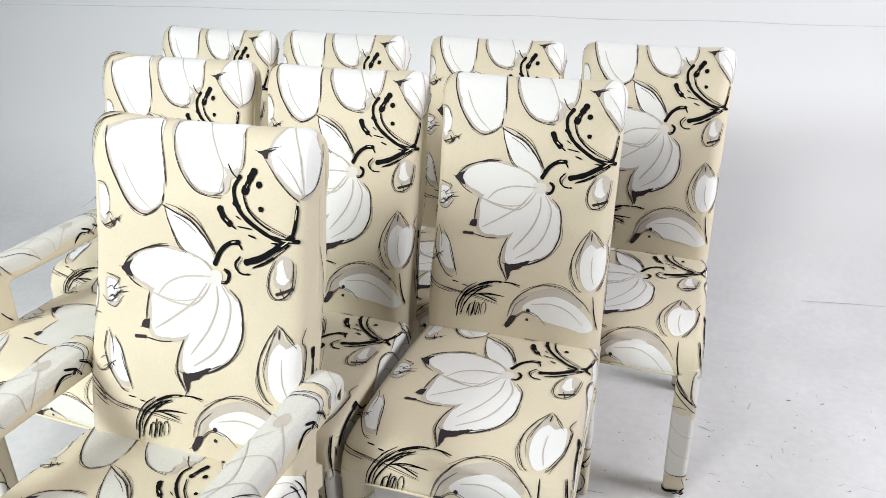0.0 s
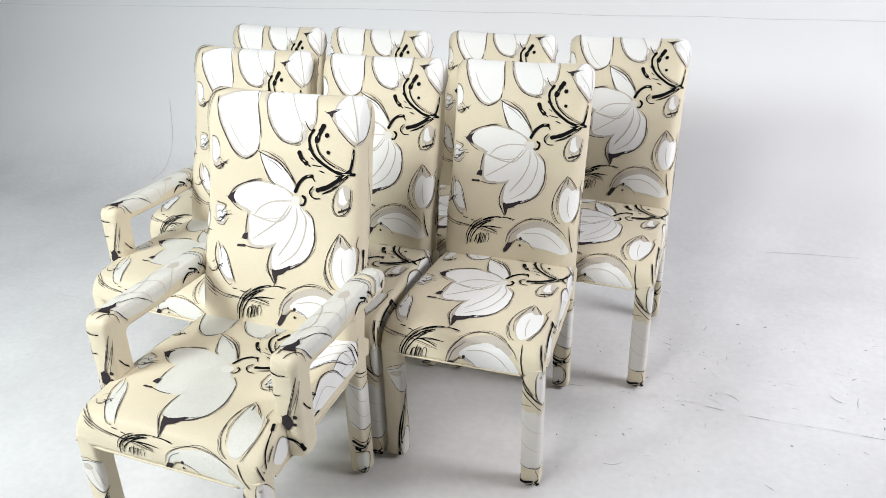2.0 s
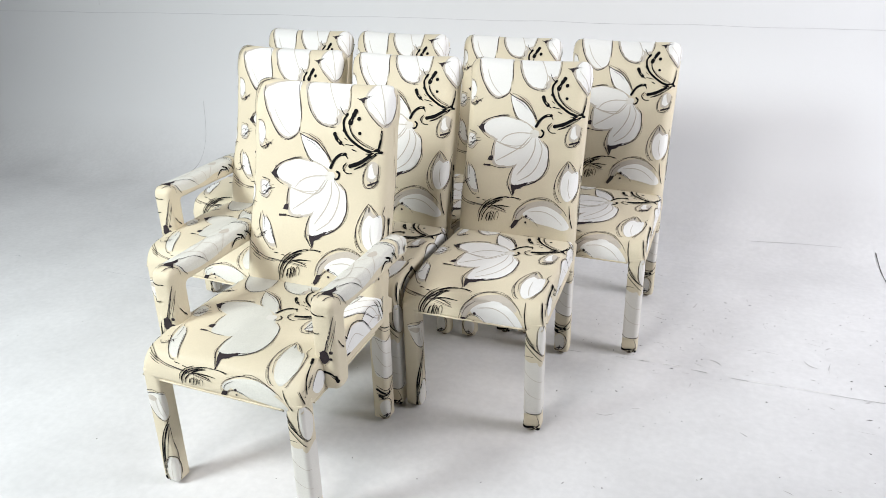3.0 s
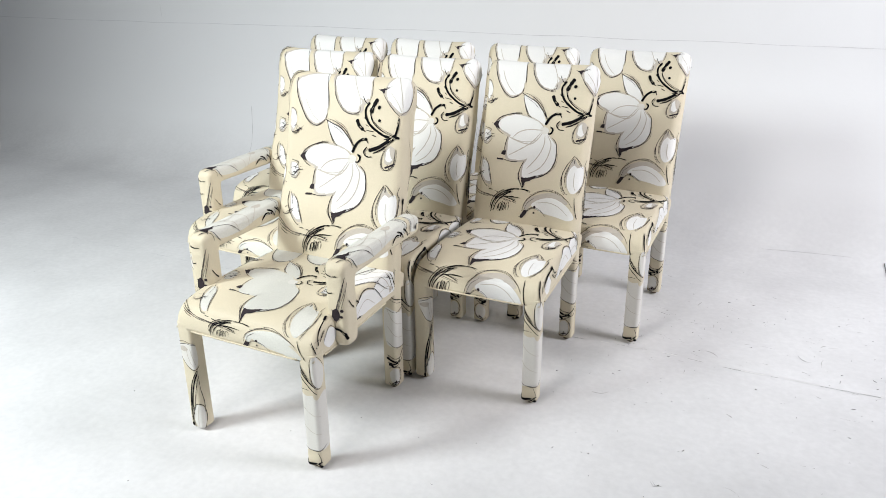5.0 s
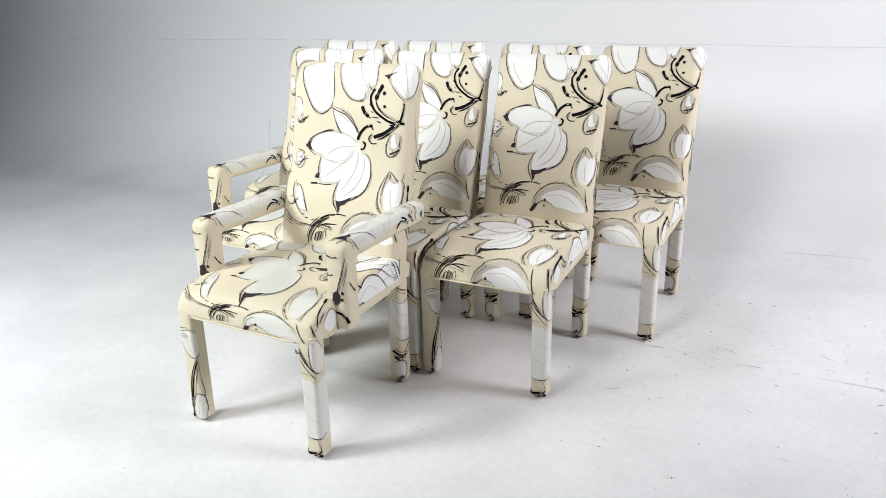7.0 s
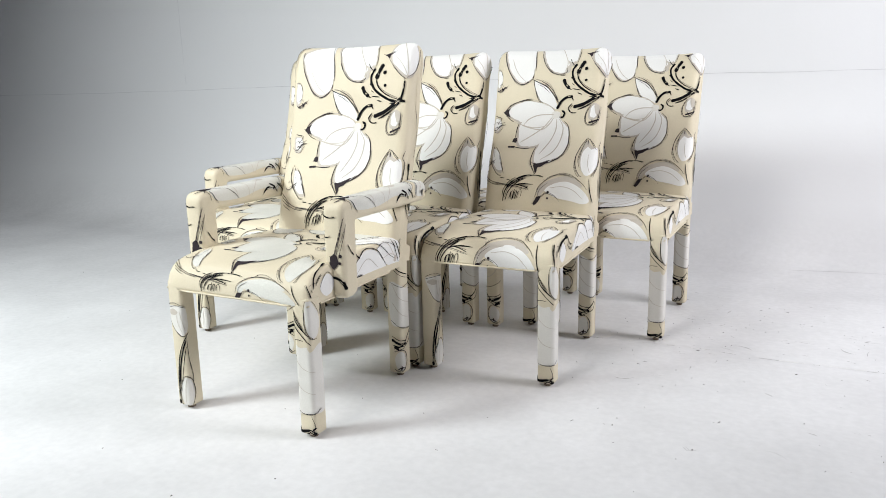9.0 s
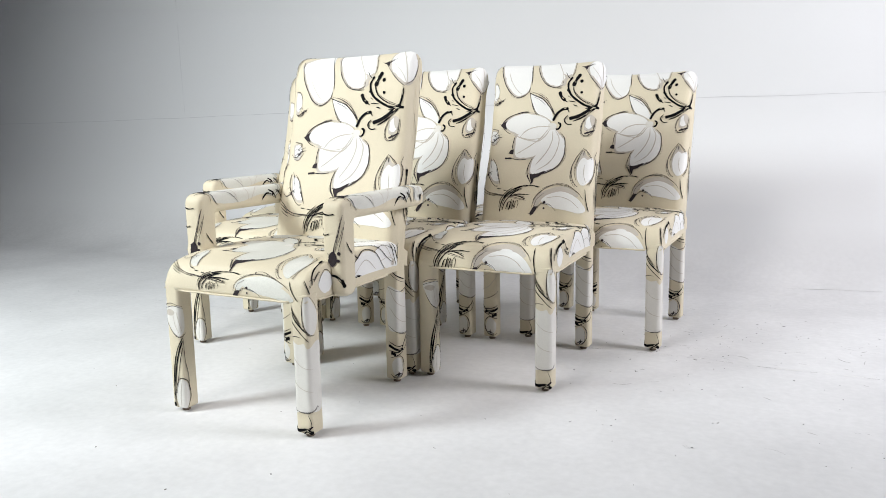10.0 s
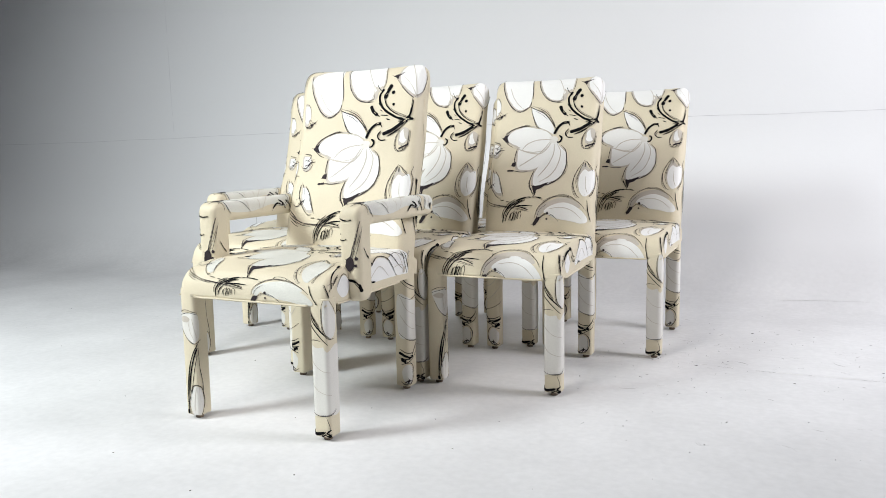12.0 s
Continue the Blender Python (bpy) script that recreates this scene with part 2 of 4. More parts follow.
    def mesh(self, name, pad, put, u_lim, s_lim):
        """put turns centimetres of the print into (u, s) of the pad; what falls outside the limits is cut away."""
        verts, faces, slots = [], [], []
        rnd = random.Random(7)
        fine = [pad.flat + pad.edge * math.pi / 2 * i / 5 for i in range(6)]
        for no, (ink, width, pts) in enumerate(self.items):
            lift = 0.000002 * no + (0.0003 if width < 0 else (0.0007, 0.0011, 0.0013, 0.0013, 0.0007, 0.0015, 0.0007)[ink] if width == 0 else 0.0014 if ink == TAUPE else 0.0019 if ink == GROUND else 0.0016)
            way = [Vector(put(*p)) for p in pts]
            if width <= 0:
                loop = spline(way, 0.006, True)
                bm = bmesh.new()
                bm.faces.new([bm.verts.new((v.x, v.y, 0)) for v in loop])
                lo = [min(v[i] for v in loop) for i in (0, 1)]
                hi = [max(v[i] for v in loop) for i in (0, 1)]

                def cut(axis, at, side=0):
                    no_ = Vector((1, 0, 0)) if axis == 0 else Vector((0, 1, 0))
                    bmesh.ops.bisect_plane(bm, geom=bm.verts[:] + bm.edges[:] + bm.faces[:], plane_co=no_ * at, plane_no=no_,
                                           clear_outer=side > 0, clear_inner=side < 0)
                for axis, lim in ((0, u_lim), (1, s_lim)):
                    if lo[axis] < lim[0]:
                        cut(axis, lim[0], -1)
                    if hi[axis] > lim[1]:
                        cut(axis, lim[1], 1)
                for axis, ticks in ((0, [x * 0.025 for x in range(-30, 31)] + fine + [-f for f in fine]), (1, [x * pad.fold for x in range(int(-0.3 / pad.fold), int(1.6 / pad.fold))])):
                    for x in ticks:
                        if lo[axis] < x < hi[axis] and bm.faces:
                            cut(axis, x)
                base = len(verts)
                bm.verts.index_update()
                verts += [pad.pt(v.co.x, v.co.y, lift) for v in bm.verts]
                for f in bm.faces:
                    faces.append([base + v.index for v in f.verts])
                    slots.append(ink)
                bm.free()
                continue
            run = spline(way, 0.004)
            w = width / 200 * (1.38 if ink == BLACK and width > 0.45 else 1.0)
            if (run[-1] - run[0]).length < 0.004:
                c, base = run[0], len(verts)
                ring = [c + Vector((math.cos(a * math.pi / 6), math.sin(a * math.pi / 6))) * w * rnd.uniform(0.88, 1.1) for a in range(12)]
                if u_lim[0] < c.x < u_lim[1] and s_lim[0] < c.y < s_lim[1]:
                    verts += [pad.pt(v.x, v.y, lift) for v in ring]
                    faces.append(list(range(base, base + 12)))
                    slots.append(ink)
                continue
            last, n = None, len(run)
            blunt = width > 0.6
            for c in (run[0], run[-1]) if blunt else ():
                if u_lim[0] < c.x < u_lim[1] and s_lim[0] < c.y < s_lim[1]:
                    base = len(verts)
                    verts += [pad.pt(c.x + math.cos(a * math.pi / 6) * w * 0.98, c.y + math.sin(a * math.pi / 6) * w * 0.98, lift + 0.000001) for a in range(12)]
                    faces.append(list(range(base, base + 12)))
                    slots.append(ink)
            for i, p in enumerate(run):
                t = (run[min(i + 1, n - 1)] - run[max(i - 1, 0)])
                t = t.normalized() if t.length > 1e-9 else Vector((1, 0))
                g = i / (n - 1)
                body = min(1, (g if not blunt else 1) * 5, (1 - g if not blunt else 1) * 5)
                h = w * 0.86 * (0.45 + 0.55 * max(0, body) ** 0.6) * (1 + 0.25 * noise.noise(Vector((p.x * 70, p.y * 70, no))))
                side = Vector((-t.y, t.x)) * h
                inside = u_lim[0] < p.x < u_lim[1] and s_lim[0] < p.y < s_lim[1]
                if not inside:
                    last = None
                    continue
                base = len(verts)
                verts += [pad.pt(p.x + side.x, p.y + side.y, lift), pad.pt(p.x - side.x, p.y - side.y, lift)]
                if last is not None:
                    faces.append([last, last + 1, base + 1, base])
                    slots.append(ink)
                last = base
        bm = bmesh.new()
        vs = [bm.verts.new(v) for v in verts]
        for f, k in zip(faces, slots):
            if len(set(f)) > 2:
                q = bm.faces.new([vs[i] for i in f])
                q.material_index, q.smooth = k, True
        me = bpy.data.meshes.new(name)
        bm.to_mesh(me)
        bm.free()
        for q in PRINT:
            me.materials.append(q)
        return me


# ---- the printed cloth ----
def lotus(d):
    """The large repeat: lotus, buds, drooping petals and brushed twigs; u across, v down from the crest."""
    d.petal((-17.7, 0.5), (-17.6, 4.2), (-16.4, 8.5), (-14.6, 12.4), (-12.3, 15.1), (-9.7, 16.3), (-7.4, 15.5), (-5.8, 13.8), (-5.4, 11.1), (-5.1, 7.8), (-5.7, 3.3), (-6.9, -1.6))
    d.line(INK, 0.33, (-17.7, 0.5), (-17.6, 4.2), (-16.4, 8.5), (-14.6, 12.4), (-12.3, 15.1), (-9.7, 16.3), (-7.4, 15.5), (-5.8, 14.1))
    d.line(INK, 0.28, (-5.8, 14.1), (-5.5, 12.3))
    d.line(INK, 0.22, (-5, 11.1), (-5.1, 7.8), (-5.7, 3.3), (-6.9, -1.6))
    d.line(TAUPE, 0.28, (-14.4, 6.3), (-13.1, 9.6), (-11.1, 12.8), (-8.4, 15.2))
    d.petal((-3.3, -1), (-3, 4.8), (-1.6, 8.6), (0.9, 11.6), (3.9, 12.6), (6.8, 12.2), (7.5, 9.6), (9.8, 8.6), (11, 6), (10.6, 1.9), (9.8, -1.9))
    d.line(INK, 0.22, (-3.3, -1), (-3, 4.8), (-1.6, 8.6), (0.9, 11.6), (3.9, 12.8), (6.9, 12.9))
    d.line(INK, 0.22, (10.5, 0.5), (11.2, 3.8), (11, 7), (10.1, 8.8))
    d.line(TAUPE, 0.28, (3.1, -0.6), (5.7, 5), (6.9, 8.6), (6.1, 12))
    d.area(TAUPE, (6.6, 10.3), (7.6, 9), (6.8, 7.4), (8.6, 8.2), (9.8, 7.6), (9.9, 9), (8.4, 9.8), (8.1, 11.6), (6.9, 12.4))
    d.line(INK, 0.22, (7, 10.3), (6.9, 11.9), (4.9, 12.6))
    d.petal((15.8, 4.6), (16.2, 7.9), (19.0, 11.2), (21.7, 13.4), (23.6, 13), (25.6, 9), (25.4, 4), (23.4, 0.2), (21, -1.4), (18, 0.4))
    d.line(TAUPE, 0.26, (19.4, 0.2), (21.6, 5), (22.4, 12.6))
    d.line(TAUPE, 0.22, (17.6, 5.6), (20.4, 9), (22.2, 12.8))
    d.line(INK, 0.24, (21.8, 13.4), (24.6, 11), (26, 6), (25.4, 1.5))
    d.line(INK, 0.22, (14.9, 5.8), (17.2, 9.2), (19.5, 11.8), (21.6, 13.6))
    d.area(INK, (13.7, 4.9), (16.9, 4.5), (15.9, 5.2), (15.4, 6.2), (14.6, 5.4))
    d.line(INK, 0.2, (14.6, 4.8), (16.6, 4.3), (18.4, 4.1))
    d.wash((15.6, 6.1), (17.9, 7.1), (20.1, 10.7), (19.3, 10.8), (17.1, 8.4))
    d.area(WHITE, (-5, 15.1), (-3, 15.5), (0.4, 17.8), (3.3, 21.2), (4.7, 25.5), (2, 24.3), (-1.1, 23.1), (-3.4, 20.2))
    d.line(INK, 0.28, (-5.4, 14.3), (-4.7, 17.1), (-3.4, 20.2), (-2.2, 22.2), (-1.1, 23.1))
    d.line(INK, 0.49, (-5.8, 14.4), (-3.2, 15.7), (0.1, 17.3), (2.7, 19.9), (4.6, 22.9))
    d.line(INK, 0.28, (-5.1, 14.1), (-2.1, 15.1), (1.4, 17.4), (3.9, 20.7), (5.4, 24.1))
    d.line(INK, 0.22, (-3.3, 16.3), (-0.9, 17.6), (1.3, 19.5))
    d.petal((-15.4, 26.7), (-13.3, 24.2), (-10.3, 23), (-6.3, 22.3), (-1.5, 23.2), (2.7, 24.8), (4.3, 27.6), (1.2, 31.1), (-2, 32.3), (-5.5, 31.9), (-9.8, 30.6), (-13.4, 28.8))
    d.petal((-9.7, 30.9), (-5.8, 28.9), (-1.1, 27.5), (4.2, 27.3), (6.4, 29), (4.2, 34.5), (-2, 39.7), (-6, 40.2), (-9.1, 39.8), (-10.2, 37.4))
    d.petal((4.3, 28.6), (7.1, 30), (9.3, 32), (10, 35.2), (9.8, 39.2), (8.1, 42.6), (4.8, 45), (-0.4, 47.1), (-2.6, 46), (-2.9, 43.1), (-2, 39.7))
    d.line(INK, 0.44, (-16, 26.6), (-14.4, 24.7), (-11.7, 23.1), (-7.9, 22.1), (-4.9, 22))
    d.line(TAUPE, 0.33, (-4.9, 22), (-1.1, 23), (2, 24.4), (3.9, 26.4))
    d.line(INK, 0.39, (-15.9, 26.9), (-13.8, 29.1), (-11.7, 30.3))
    d.area(INK, (-16.3, 26.6), (-13.8, 25.1), (-14.3, 26.5), (-13.6, 28.3), (-15, 27.9))
    d.line(TAUPE, 0.28, (-11.7, 30.3), (-9, 31.2), (-4.8, 32.3), (-1.4, 32.3), (1.5, 31.4))
    d.line(INK, 0.44, (-9.9, 31), (-10.5, 33.9), (-10.6, 36.4))
    d.area(INK, (-11.4, 36.8), (-10.1, 36.3), (-10.1, 38), (-11.6, 37.9))
    d.line(INK, 0.77, (-12.8, 39.8), (-10.8, 39.8))
    d.line(INK, 0.39, (-10.8, 39.8), (-7.4, 40.4), (-4.6, 40.3))
    d.line(TAUPE, 0.28, (-4.6, 40.3), (-2, 39.7))
    d.line(INK, 0.44, (-2.2, 39.9), (-3.2, 42.9), (-3.3, 45.8), (-2.2, 48.1), (-1.2, 49.9))
    d.area(INK, (-2.2, 46.2), (-0.4, 46), (3.8, 44.7), (1.3, 46.9), (-0.4, 47.6), (-1, 49.6))
    d.line(INK, 0.44, (7.5, 29.8), (9.4, 31.9), (10, 35.2), (9.8, 39.2), (8.1, 42.7), (4.8, 45.1), (1.5, 46.2))
    d.line(TAUPE, 0.42, (4.8, 29.2), (4.8, 33.1), (3, 37.6), (-0.5, 42.5))
    d.line(TAUPE, 0.42, (5.8, 29.1), (7.5, 32.6), (6.7, 37.7), (4.4, 41.7), (0.2, 44.6))
    d.line(TAUPE, 0.42, (2.9, 28.7), (-0, 32.3), (-3.8, 35.1), (-8.6, 38.1))
    d.line(TAUPE, 0.42, (3.6, 27.5), (-1.8, 27.7), (-5.7, 29.1), (-8, 31.5))
    d.line(TAUPE, 0.42, (3.6, 28.8), (2, 31.2), (-0.2, 33), (-3, 33), (-5.7, 32.4), (-8.6, 31.4), (-10.2, 30.5))
    d.area(PALE, (3, 26.5), (5.6, 26.5), (6, 28), (4.8, 28.9), (3, 28.7))
    d.line(BLACK, 0.55, (6.5, 26), (7.5, 26.8), (7.1, 28.3), (5.8, 28.7))
    d.line(BLACK, 1.05, (13.0, 8.4), (12.3, 9.5))
    d.line(BLACK, 1.15, (11.4, 11.4), (11.3, 11.8))
    d.line(BLACK, 0.85, (12.5, 9.2), (11.9, 10.3), (11.4, 11.4))
    d.line(BLACK, 0.66, (10.2, 9.3), (9.1, 11.3), (9.6, 14), (11.2, 16.4), (14, 18.6), (17.2, 20.3), (21.2, 20.7))
    d.line(BLACK, 0.44, (10.9, 12.4), (12.1, 15.3), (15, 18), (19.4, 20.1))
    d.line(BLACK, 0.99, (14, 10.7), (14.1, 10.8))
    d.line(BLACK, 0.77, (14.5, 15), (14.6, 15.2))
    d.line(BLACK, 0.28, (7.8, 6.9), (8.8, 8.7), (10.2, 9.9))
    d.line(BLACK, 0.66, (9.3, 14), (10, 14.6))
    d.line(BLACK, 0.99, (6.4, 15), (7.1, 16.5), (8.2, 17.6))
    d.line(BLACK, 0.44, (8.2, 17.6), (9.5, 18.6))
    d.line(BLACK, 0.33, (9.5, 16.2), (10.6, 16.9))
    d.line(BLACK, 0.33, (9.8, 18.1), (12.7, 18.6))
    d.line(BLACK, 0.44, (11.8, 19.6), (13.4, 20.2))
    d.line(BLACK, 0.44, (15.6, 19.6), (17.9, 20.1))
    d.line(BLACK, 0.44, (16.2, 21), (19.8, 21.3))
    d.line(BLACK, 0.77, (4.7, 25), (6.1, 22.6), (8, 21.2), (9.7, 21))
    d.line(BLACK, 0.44, (9.7, 21), (10.5, 22.4))
    d.line(BLACK, 0.44, (10, 23.5), (8.8, 25.1), (9.7, 26.6), (11.8, 26.8))
    d.line(BLACK, 0.99, (11.2, 24.6), (14.2, 23.7), (17.3, 21.9), (20.1, 20.1))
    d.line(BLACK, 0.44, (12.3, 25.6), (15.5, 24.2), (19.8, 21.3))
    d.line(BLACK, 0.55, (20.1, 20.5), (20.9, 17.7), (21.4, 14.3))
    d.petal((17.2, 23.8), (16.3, 26.7), (16.6, 29), (18.3, 29.4), (19.7, 27.7), (20.1, 24.5), (18.7, 23.3))
    d.area(TAUPE, (18.3, 24), (20, 24.1), (19.7, 27.7), (18.9, 27.3))
    d.line(INK, 0.33, (17, 24.1), (15.6, 26.8), (15.4, 29.4), (16.5, 31.1), (18.2, 30.9), (19.6, 29.5), (20.1, 27), (20.3, 24.4))
    d.line(INK, 0.66, (16.9, 30.3), (18.4, 29.8), (19.8, 29.2))
    d.line(INK, 0.22, (17.5, 29.2), (18.4, 31.2))
    d.wash((17, 37), (18.6, 38.9), (20.5, 39.7), (20.6, 43.1), (20.1, 47.1), (17.2, 49.4), (15.3, 46.4), (15.1, 41.8))
    d.area(WHITE, (17.4, 39.3), (18.7, 40.2), (20.7, 39.2), (21.5, 42), (21.3, 46.6), (18.4, 49.9), (16.4, 48.6), (15.4, 45.1), (15.8, 41.4))
    d.line(INK, 0.33, (17, 35.9), (14.8, 39.3), (13.5, 42.9), (13.7, 46.6), (15.2, 49.6), (16.3, 50.5))
    d.line(INK, 0.22, (17, 36.5), (15.5, 39.8), (14.4, 43.9), (15.4, 48))
    d.line(INK, 0.33, (17, 35.9), (18.7, 37.4), (20.2, 39.3))
    d.line(INK, 0.33, (17.3, 36.7), (17.3, 38.6))
    d.line(INK, 0.22, (17.8, 36.2), (19, 38.4), (20.5, 40))
    d.line(INK, 0.33, (22.1, 36.5), (21.4, 38.9), (22.2, 40.6), (22, 45.3), (20.7, 48.6), (19.7, 50))
    d.line(TAUPE, 0.22, (17.9, 42.1), (18.1, 46), (19, 48.8))
    d.line(BLACK, 0.33, (19, 51.2), (19.6, 55.1), (20.8, 59.3))
    d.petal((-20.4, 10.1), (-18.8, 10.7), (-18, 12.9), (-18.2, 16.1), (-19.6, 18.3), (-20.7, 16.8))
    d.line(INK, 0.22, (-20.5, 10), (-18.8, 10.5), (-17.9, 12.9))
    d.line(INK, 0.39, (-19.8, 18.6), (-17.8, 17.9), (-15.7, 17.1))
    d.line(INK, 0.28, (-18.1, 17), (-17.2, 18.6))
    d.petal((-20.4, 28.9), (-17.6, 29.2), (-16.8, 31.3), (-17.9, 34.2), (-20.1, 33.8))
    d.line(INK, 0.22, (-19.9, 27.8), (-16.9, 28.9), (-18.4, 30.9), (-15.3, 30.3))
    d.line(INK, 0.22, (-17.6, 31.7), (-15, 31.3))
    d.line(INK, 0.22, (-20.1, 33.8), (-17.9, 34.4), (-16.1, 32.1))
    d.petal((-19.4, 40.1), (-18, 40.4), (-16.3, 42.5), (-15.1, 46.2), (-14.3, 49.7), (-16.7, 49.2), (-19, 46))
    d.line(INK, 0.33, (-19.9, 39.2), (-20.2, 42.7), (-18.8, 46.7), (-16.3, 50.2), (-14.6, 50.9))
    d.line(INK, 0.33, (-17.9, 39.9), (-16.2, 42.5), (-14.8, 46.4), (-13.6, 50.2))
    d.line(INK, 0.22, (-19.5, 38.5), (-18.4, 41.1), (-18.1, 43.8))
    d.line(INK, 0.28, (-21.7, 50.9), (-18.1, 53), (-13.8, 53.8), (-8.5, 54.6), (-3.1, 55.7))
    d.line(INK, 0.28, (-21.7, 51.8), (-18, 53.8), (-14.5, 54.5))
    d.line(BLACK, 0.33, (-14.7, 51.6), (-13, 51.8))
    d.line(BLACK, 0.33, (-12.1, 52.2), (-10.7, 52.4))
    d.line(BLACK, 0.4, (-12.9, 60.3), (-12.5, 57), (-10.8, 54), (-8.2, 51.9))
    d.line(BLACK, 0.5, (-8.2, 51.9), (-5.2, 50.8), (-2.2, 50.4))
    d.line(BLACK, 0.26, (-13.4, 58.6), (-13, 56), (-11.2, 53.2), (-8.4, 51.2))
    d.line(BLACK, 0.33, (-2.2, 50.4), (0, 50.4), (2.2, 50.8))
    d.line(BLACK, 0.33, (-11.9, 59.8), (-11.1, 56.8), (-8.8, 54), (-5.4, 51.7))
    d.line(BLACK, 0.3, (-9.7, 53.8), (-7.6, 52.4), (-4.6, 51.4))
    d.line(BLACK, 0.33, (-9.8, 56.7), (-10.5, 59.3))
    d.line(BLACK, 0.33, (-8.4, 55.6), (-9.4, 59.7))
    d.line(BLACK, 0.33, (-7.5, 56.3), (-8.2, 59.3))
    d.line(BLACK, 0.33, (-9.5, 54.4), (-5.8, 53.6), (-1.6, 53.8))
    d.line(BLACK, 0.33, (-8, 53.9), (-5.1, 54.6), (-3.1, 55.3))
    d.line(BLACK, 0.28, (-11.3, 55.2), (-9.7, 53.5))
    d.wash((0.2, 56.9), (1.2, 54.5), (4.1, 52.2), (9.3, 50.5), (13.3, 50.9), (16.9, 53.5), (15.6, 54.3), (10.8, 52.3), (5.6, 53.6), (3.1, 55.9), (1.5, 58.1))
    d.area(WHITE, (3.1, 55.8), (5.6, 53.6), (10.2, 52.3), (14.2, 53.3), (17.7, 55.7), (19.7, 58.9), (17.5, 60.1), (13.5, 59.3), (8, 58.4), (5.3, 57.2))
    d.line(INK, 0.22, (-0.4, 58.4), (0.4, 55.2), (2.4, 52.7), (5.7, 50.6), (9.4, 49.8), (13.4, 50.5), (17.1, 53), (18.8, 55.2))
    d.line(INK, 0.22, (0.5, 58.2), (1.5, 55.3), (4.1, 53))
    d.line(TAUPE, 0.28, (5, 54.8), (9.7, 54.2), (13.8, 55.4), (17.3, 58.2))
    d.line(INK, 0.99, (4.5, 56.4), (4.6, 56.5))
    d.line(INK, 0.77, (4.4, 58.6), (4.5, 58.8))
    d.area(INK, (-0.9, 60.7), (0.4, 58.3), (1.8, 58.1), (1.1, 59.8), (-0.2, 61.2))
    d.line(INK, 0.22, (1.5, 58.1), (3.8, 56.6), (6.6, 57.3), (8.9, 59.5))
    # small blossoms that turn the edge on to the flank of the back
    for x, y, k in ((-25.6, 11, 1.0), (-26.4, 24, 0.9), (-25.2, 33, 1.1), (-26.2, 43, 0.9)):
        d.petal((x + 2.4 * k, y - 2 * k), (x, y - 3 * k), (x - 2.2 * k, y - 1 * k), (x - 2 * k, y + 2 * k), (x + 0.4 * k, y + 3 * k), (x + 2.2 * k, y + 1.4 * k))
        d.line(INK, 0.22, (x + 2.6 * k, y - 2.2 * k), (x, y - 3.3 * k), (x - 2.4 * k, y - 1 * k), (x - 2.2 * k, y + 1.6 * k))
        d.line(INK, 0.24, (x - 2.2 * k, y + 2.6 * k), (x, y + 3.4 * k), (x + 1.6 * k, y + 2.4 * k))
        d.line(INK, 0.3, (x + 1.2 * k, y + 3.6 * k), (x + 2.2 * k, y + 2.4 * k), (x + 3.4 * k, y + 2.6 * k))
        d.line(INK, 0.2, (x + 1.6 * k, y + 1.6 * k), (x + 2.2 * k, y + 3.8 * k))
    d.line(INK, 0.26, (25.6, 22), (27, 30), (26.2, 38))
    d.line(INK, 0.24, (24.5, 50), (27, 46), (28.5, 40))
    # stems that run down the flank beside the seat
    for x in (0.0, 1.5):
        d.line(BLACK, 0.5 - 0.1 * x, (24.2 + x, 41.5 + 2 * x), (24.8 + x, 47 + x), (26.4 + x * 0.6, 52.5), (27.6, 57))
        d.line(BLACK, 0.42, (23.6 + x, 50 + x), (24.9 + x, 54.5), (27 + x * 0.5, 59.5))
    d.line(BLACK, 0.8, (24.0, 40.6), (24.2, 41.8))
    for x, y in ((-17.6, 17.4), (-18.4, 31.8), (-19.6, 45.6)):
        d.line(INK, 0.24, (x - 2.6, y + 0.4), (x - 1.6, y + 1.5), (x - 0.2, y + 1.3), (x + 0.8, y + 0.1), (x + 2.2, y - 0.8))
        d.line(INK, 0.22, (x - 0.9, y + 0.9), (x + 0.1, y + 0.2), (x + 0.3, y + 1.1), (x + 1.1, y - 0.2), (x + 1.9, y + 0.3))
        d.line(INK, 0.2, (x - 1.6, y - 0.8), (x - 0.4, y - 1.5), (x + 0.3, y - 0.4))
    for k in range(4):
        d.line(BLACK, 0.24, (-24.2 + k * 0.5, 47.5 + k * 1.5), (-22.6 + k * 0.4, 49 + k * 1.4), (-20.6 + k * 0.3, 51.2 + k))
    for k in range(3):
        x = -9.9 + 1.5 * k
        d.line(BLACK, 0.22, (x, 59.8 - k * 0.4), (x + 0.1, 57.2 - k * 0.3), (x + 0.8, 56.4 - k * 0.3), (x + 1.2, 57.6 - k * 0.3), (x + 0.8, 59.6 - k * 0.4))
    d.line(BLACK, 0.26, (-12.2, 58.8), (-11.4, 55.8), (-9.4, 53.4), (-6.4, 51.6))
    # folds running over the crest at both corners
    d.line(INK, 0.35, (-21.8, 9), (-21.4, 3.5), (-19.8, 0), (-15.5, -1.8))
    d.line(BLACK, 0.3, (-22.6, 7), (-22.0, 2), (-20.2, -1), (-16, -2.6))
    d.line(INK, 0.22, (-20.6, 5), (-19.8, 1.6), (-18.6, -0.4))
    d.line(INK, 0.25, (-8.5, -2.5), (-3.5, -1.2), (2, -2.2))


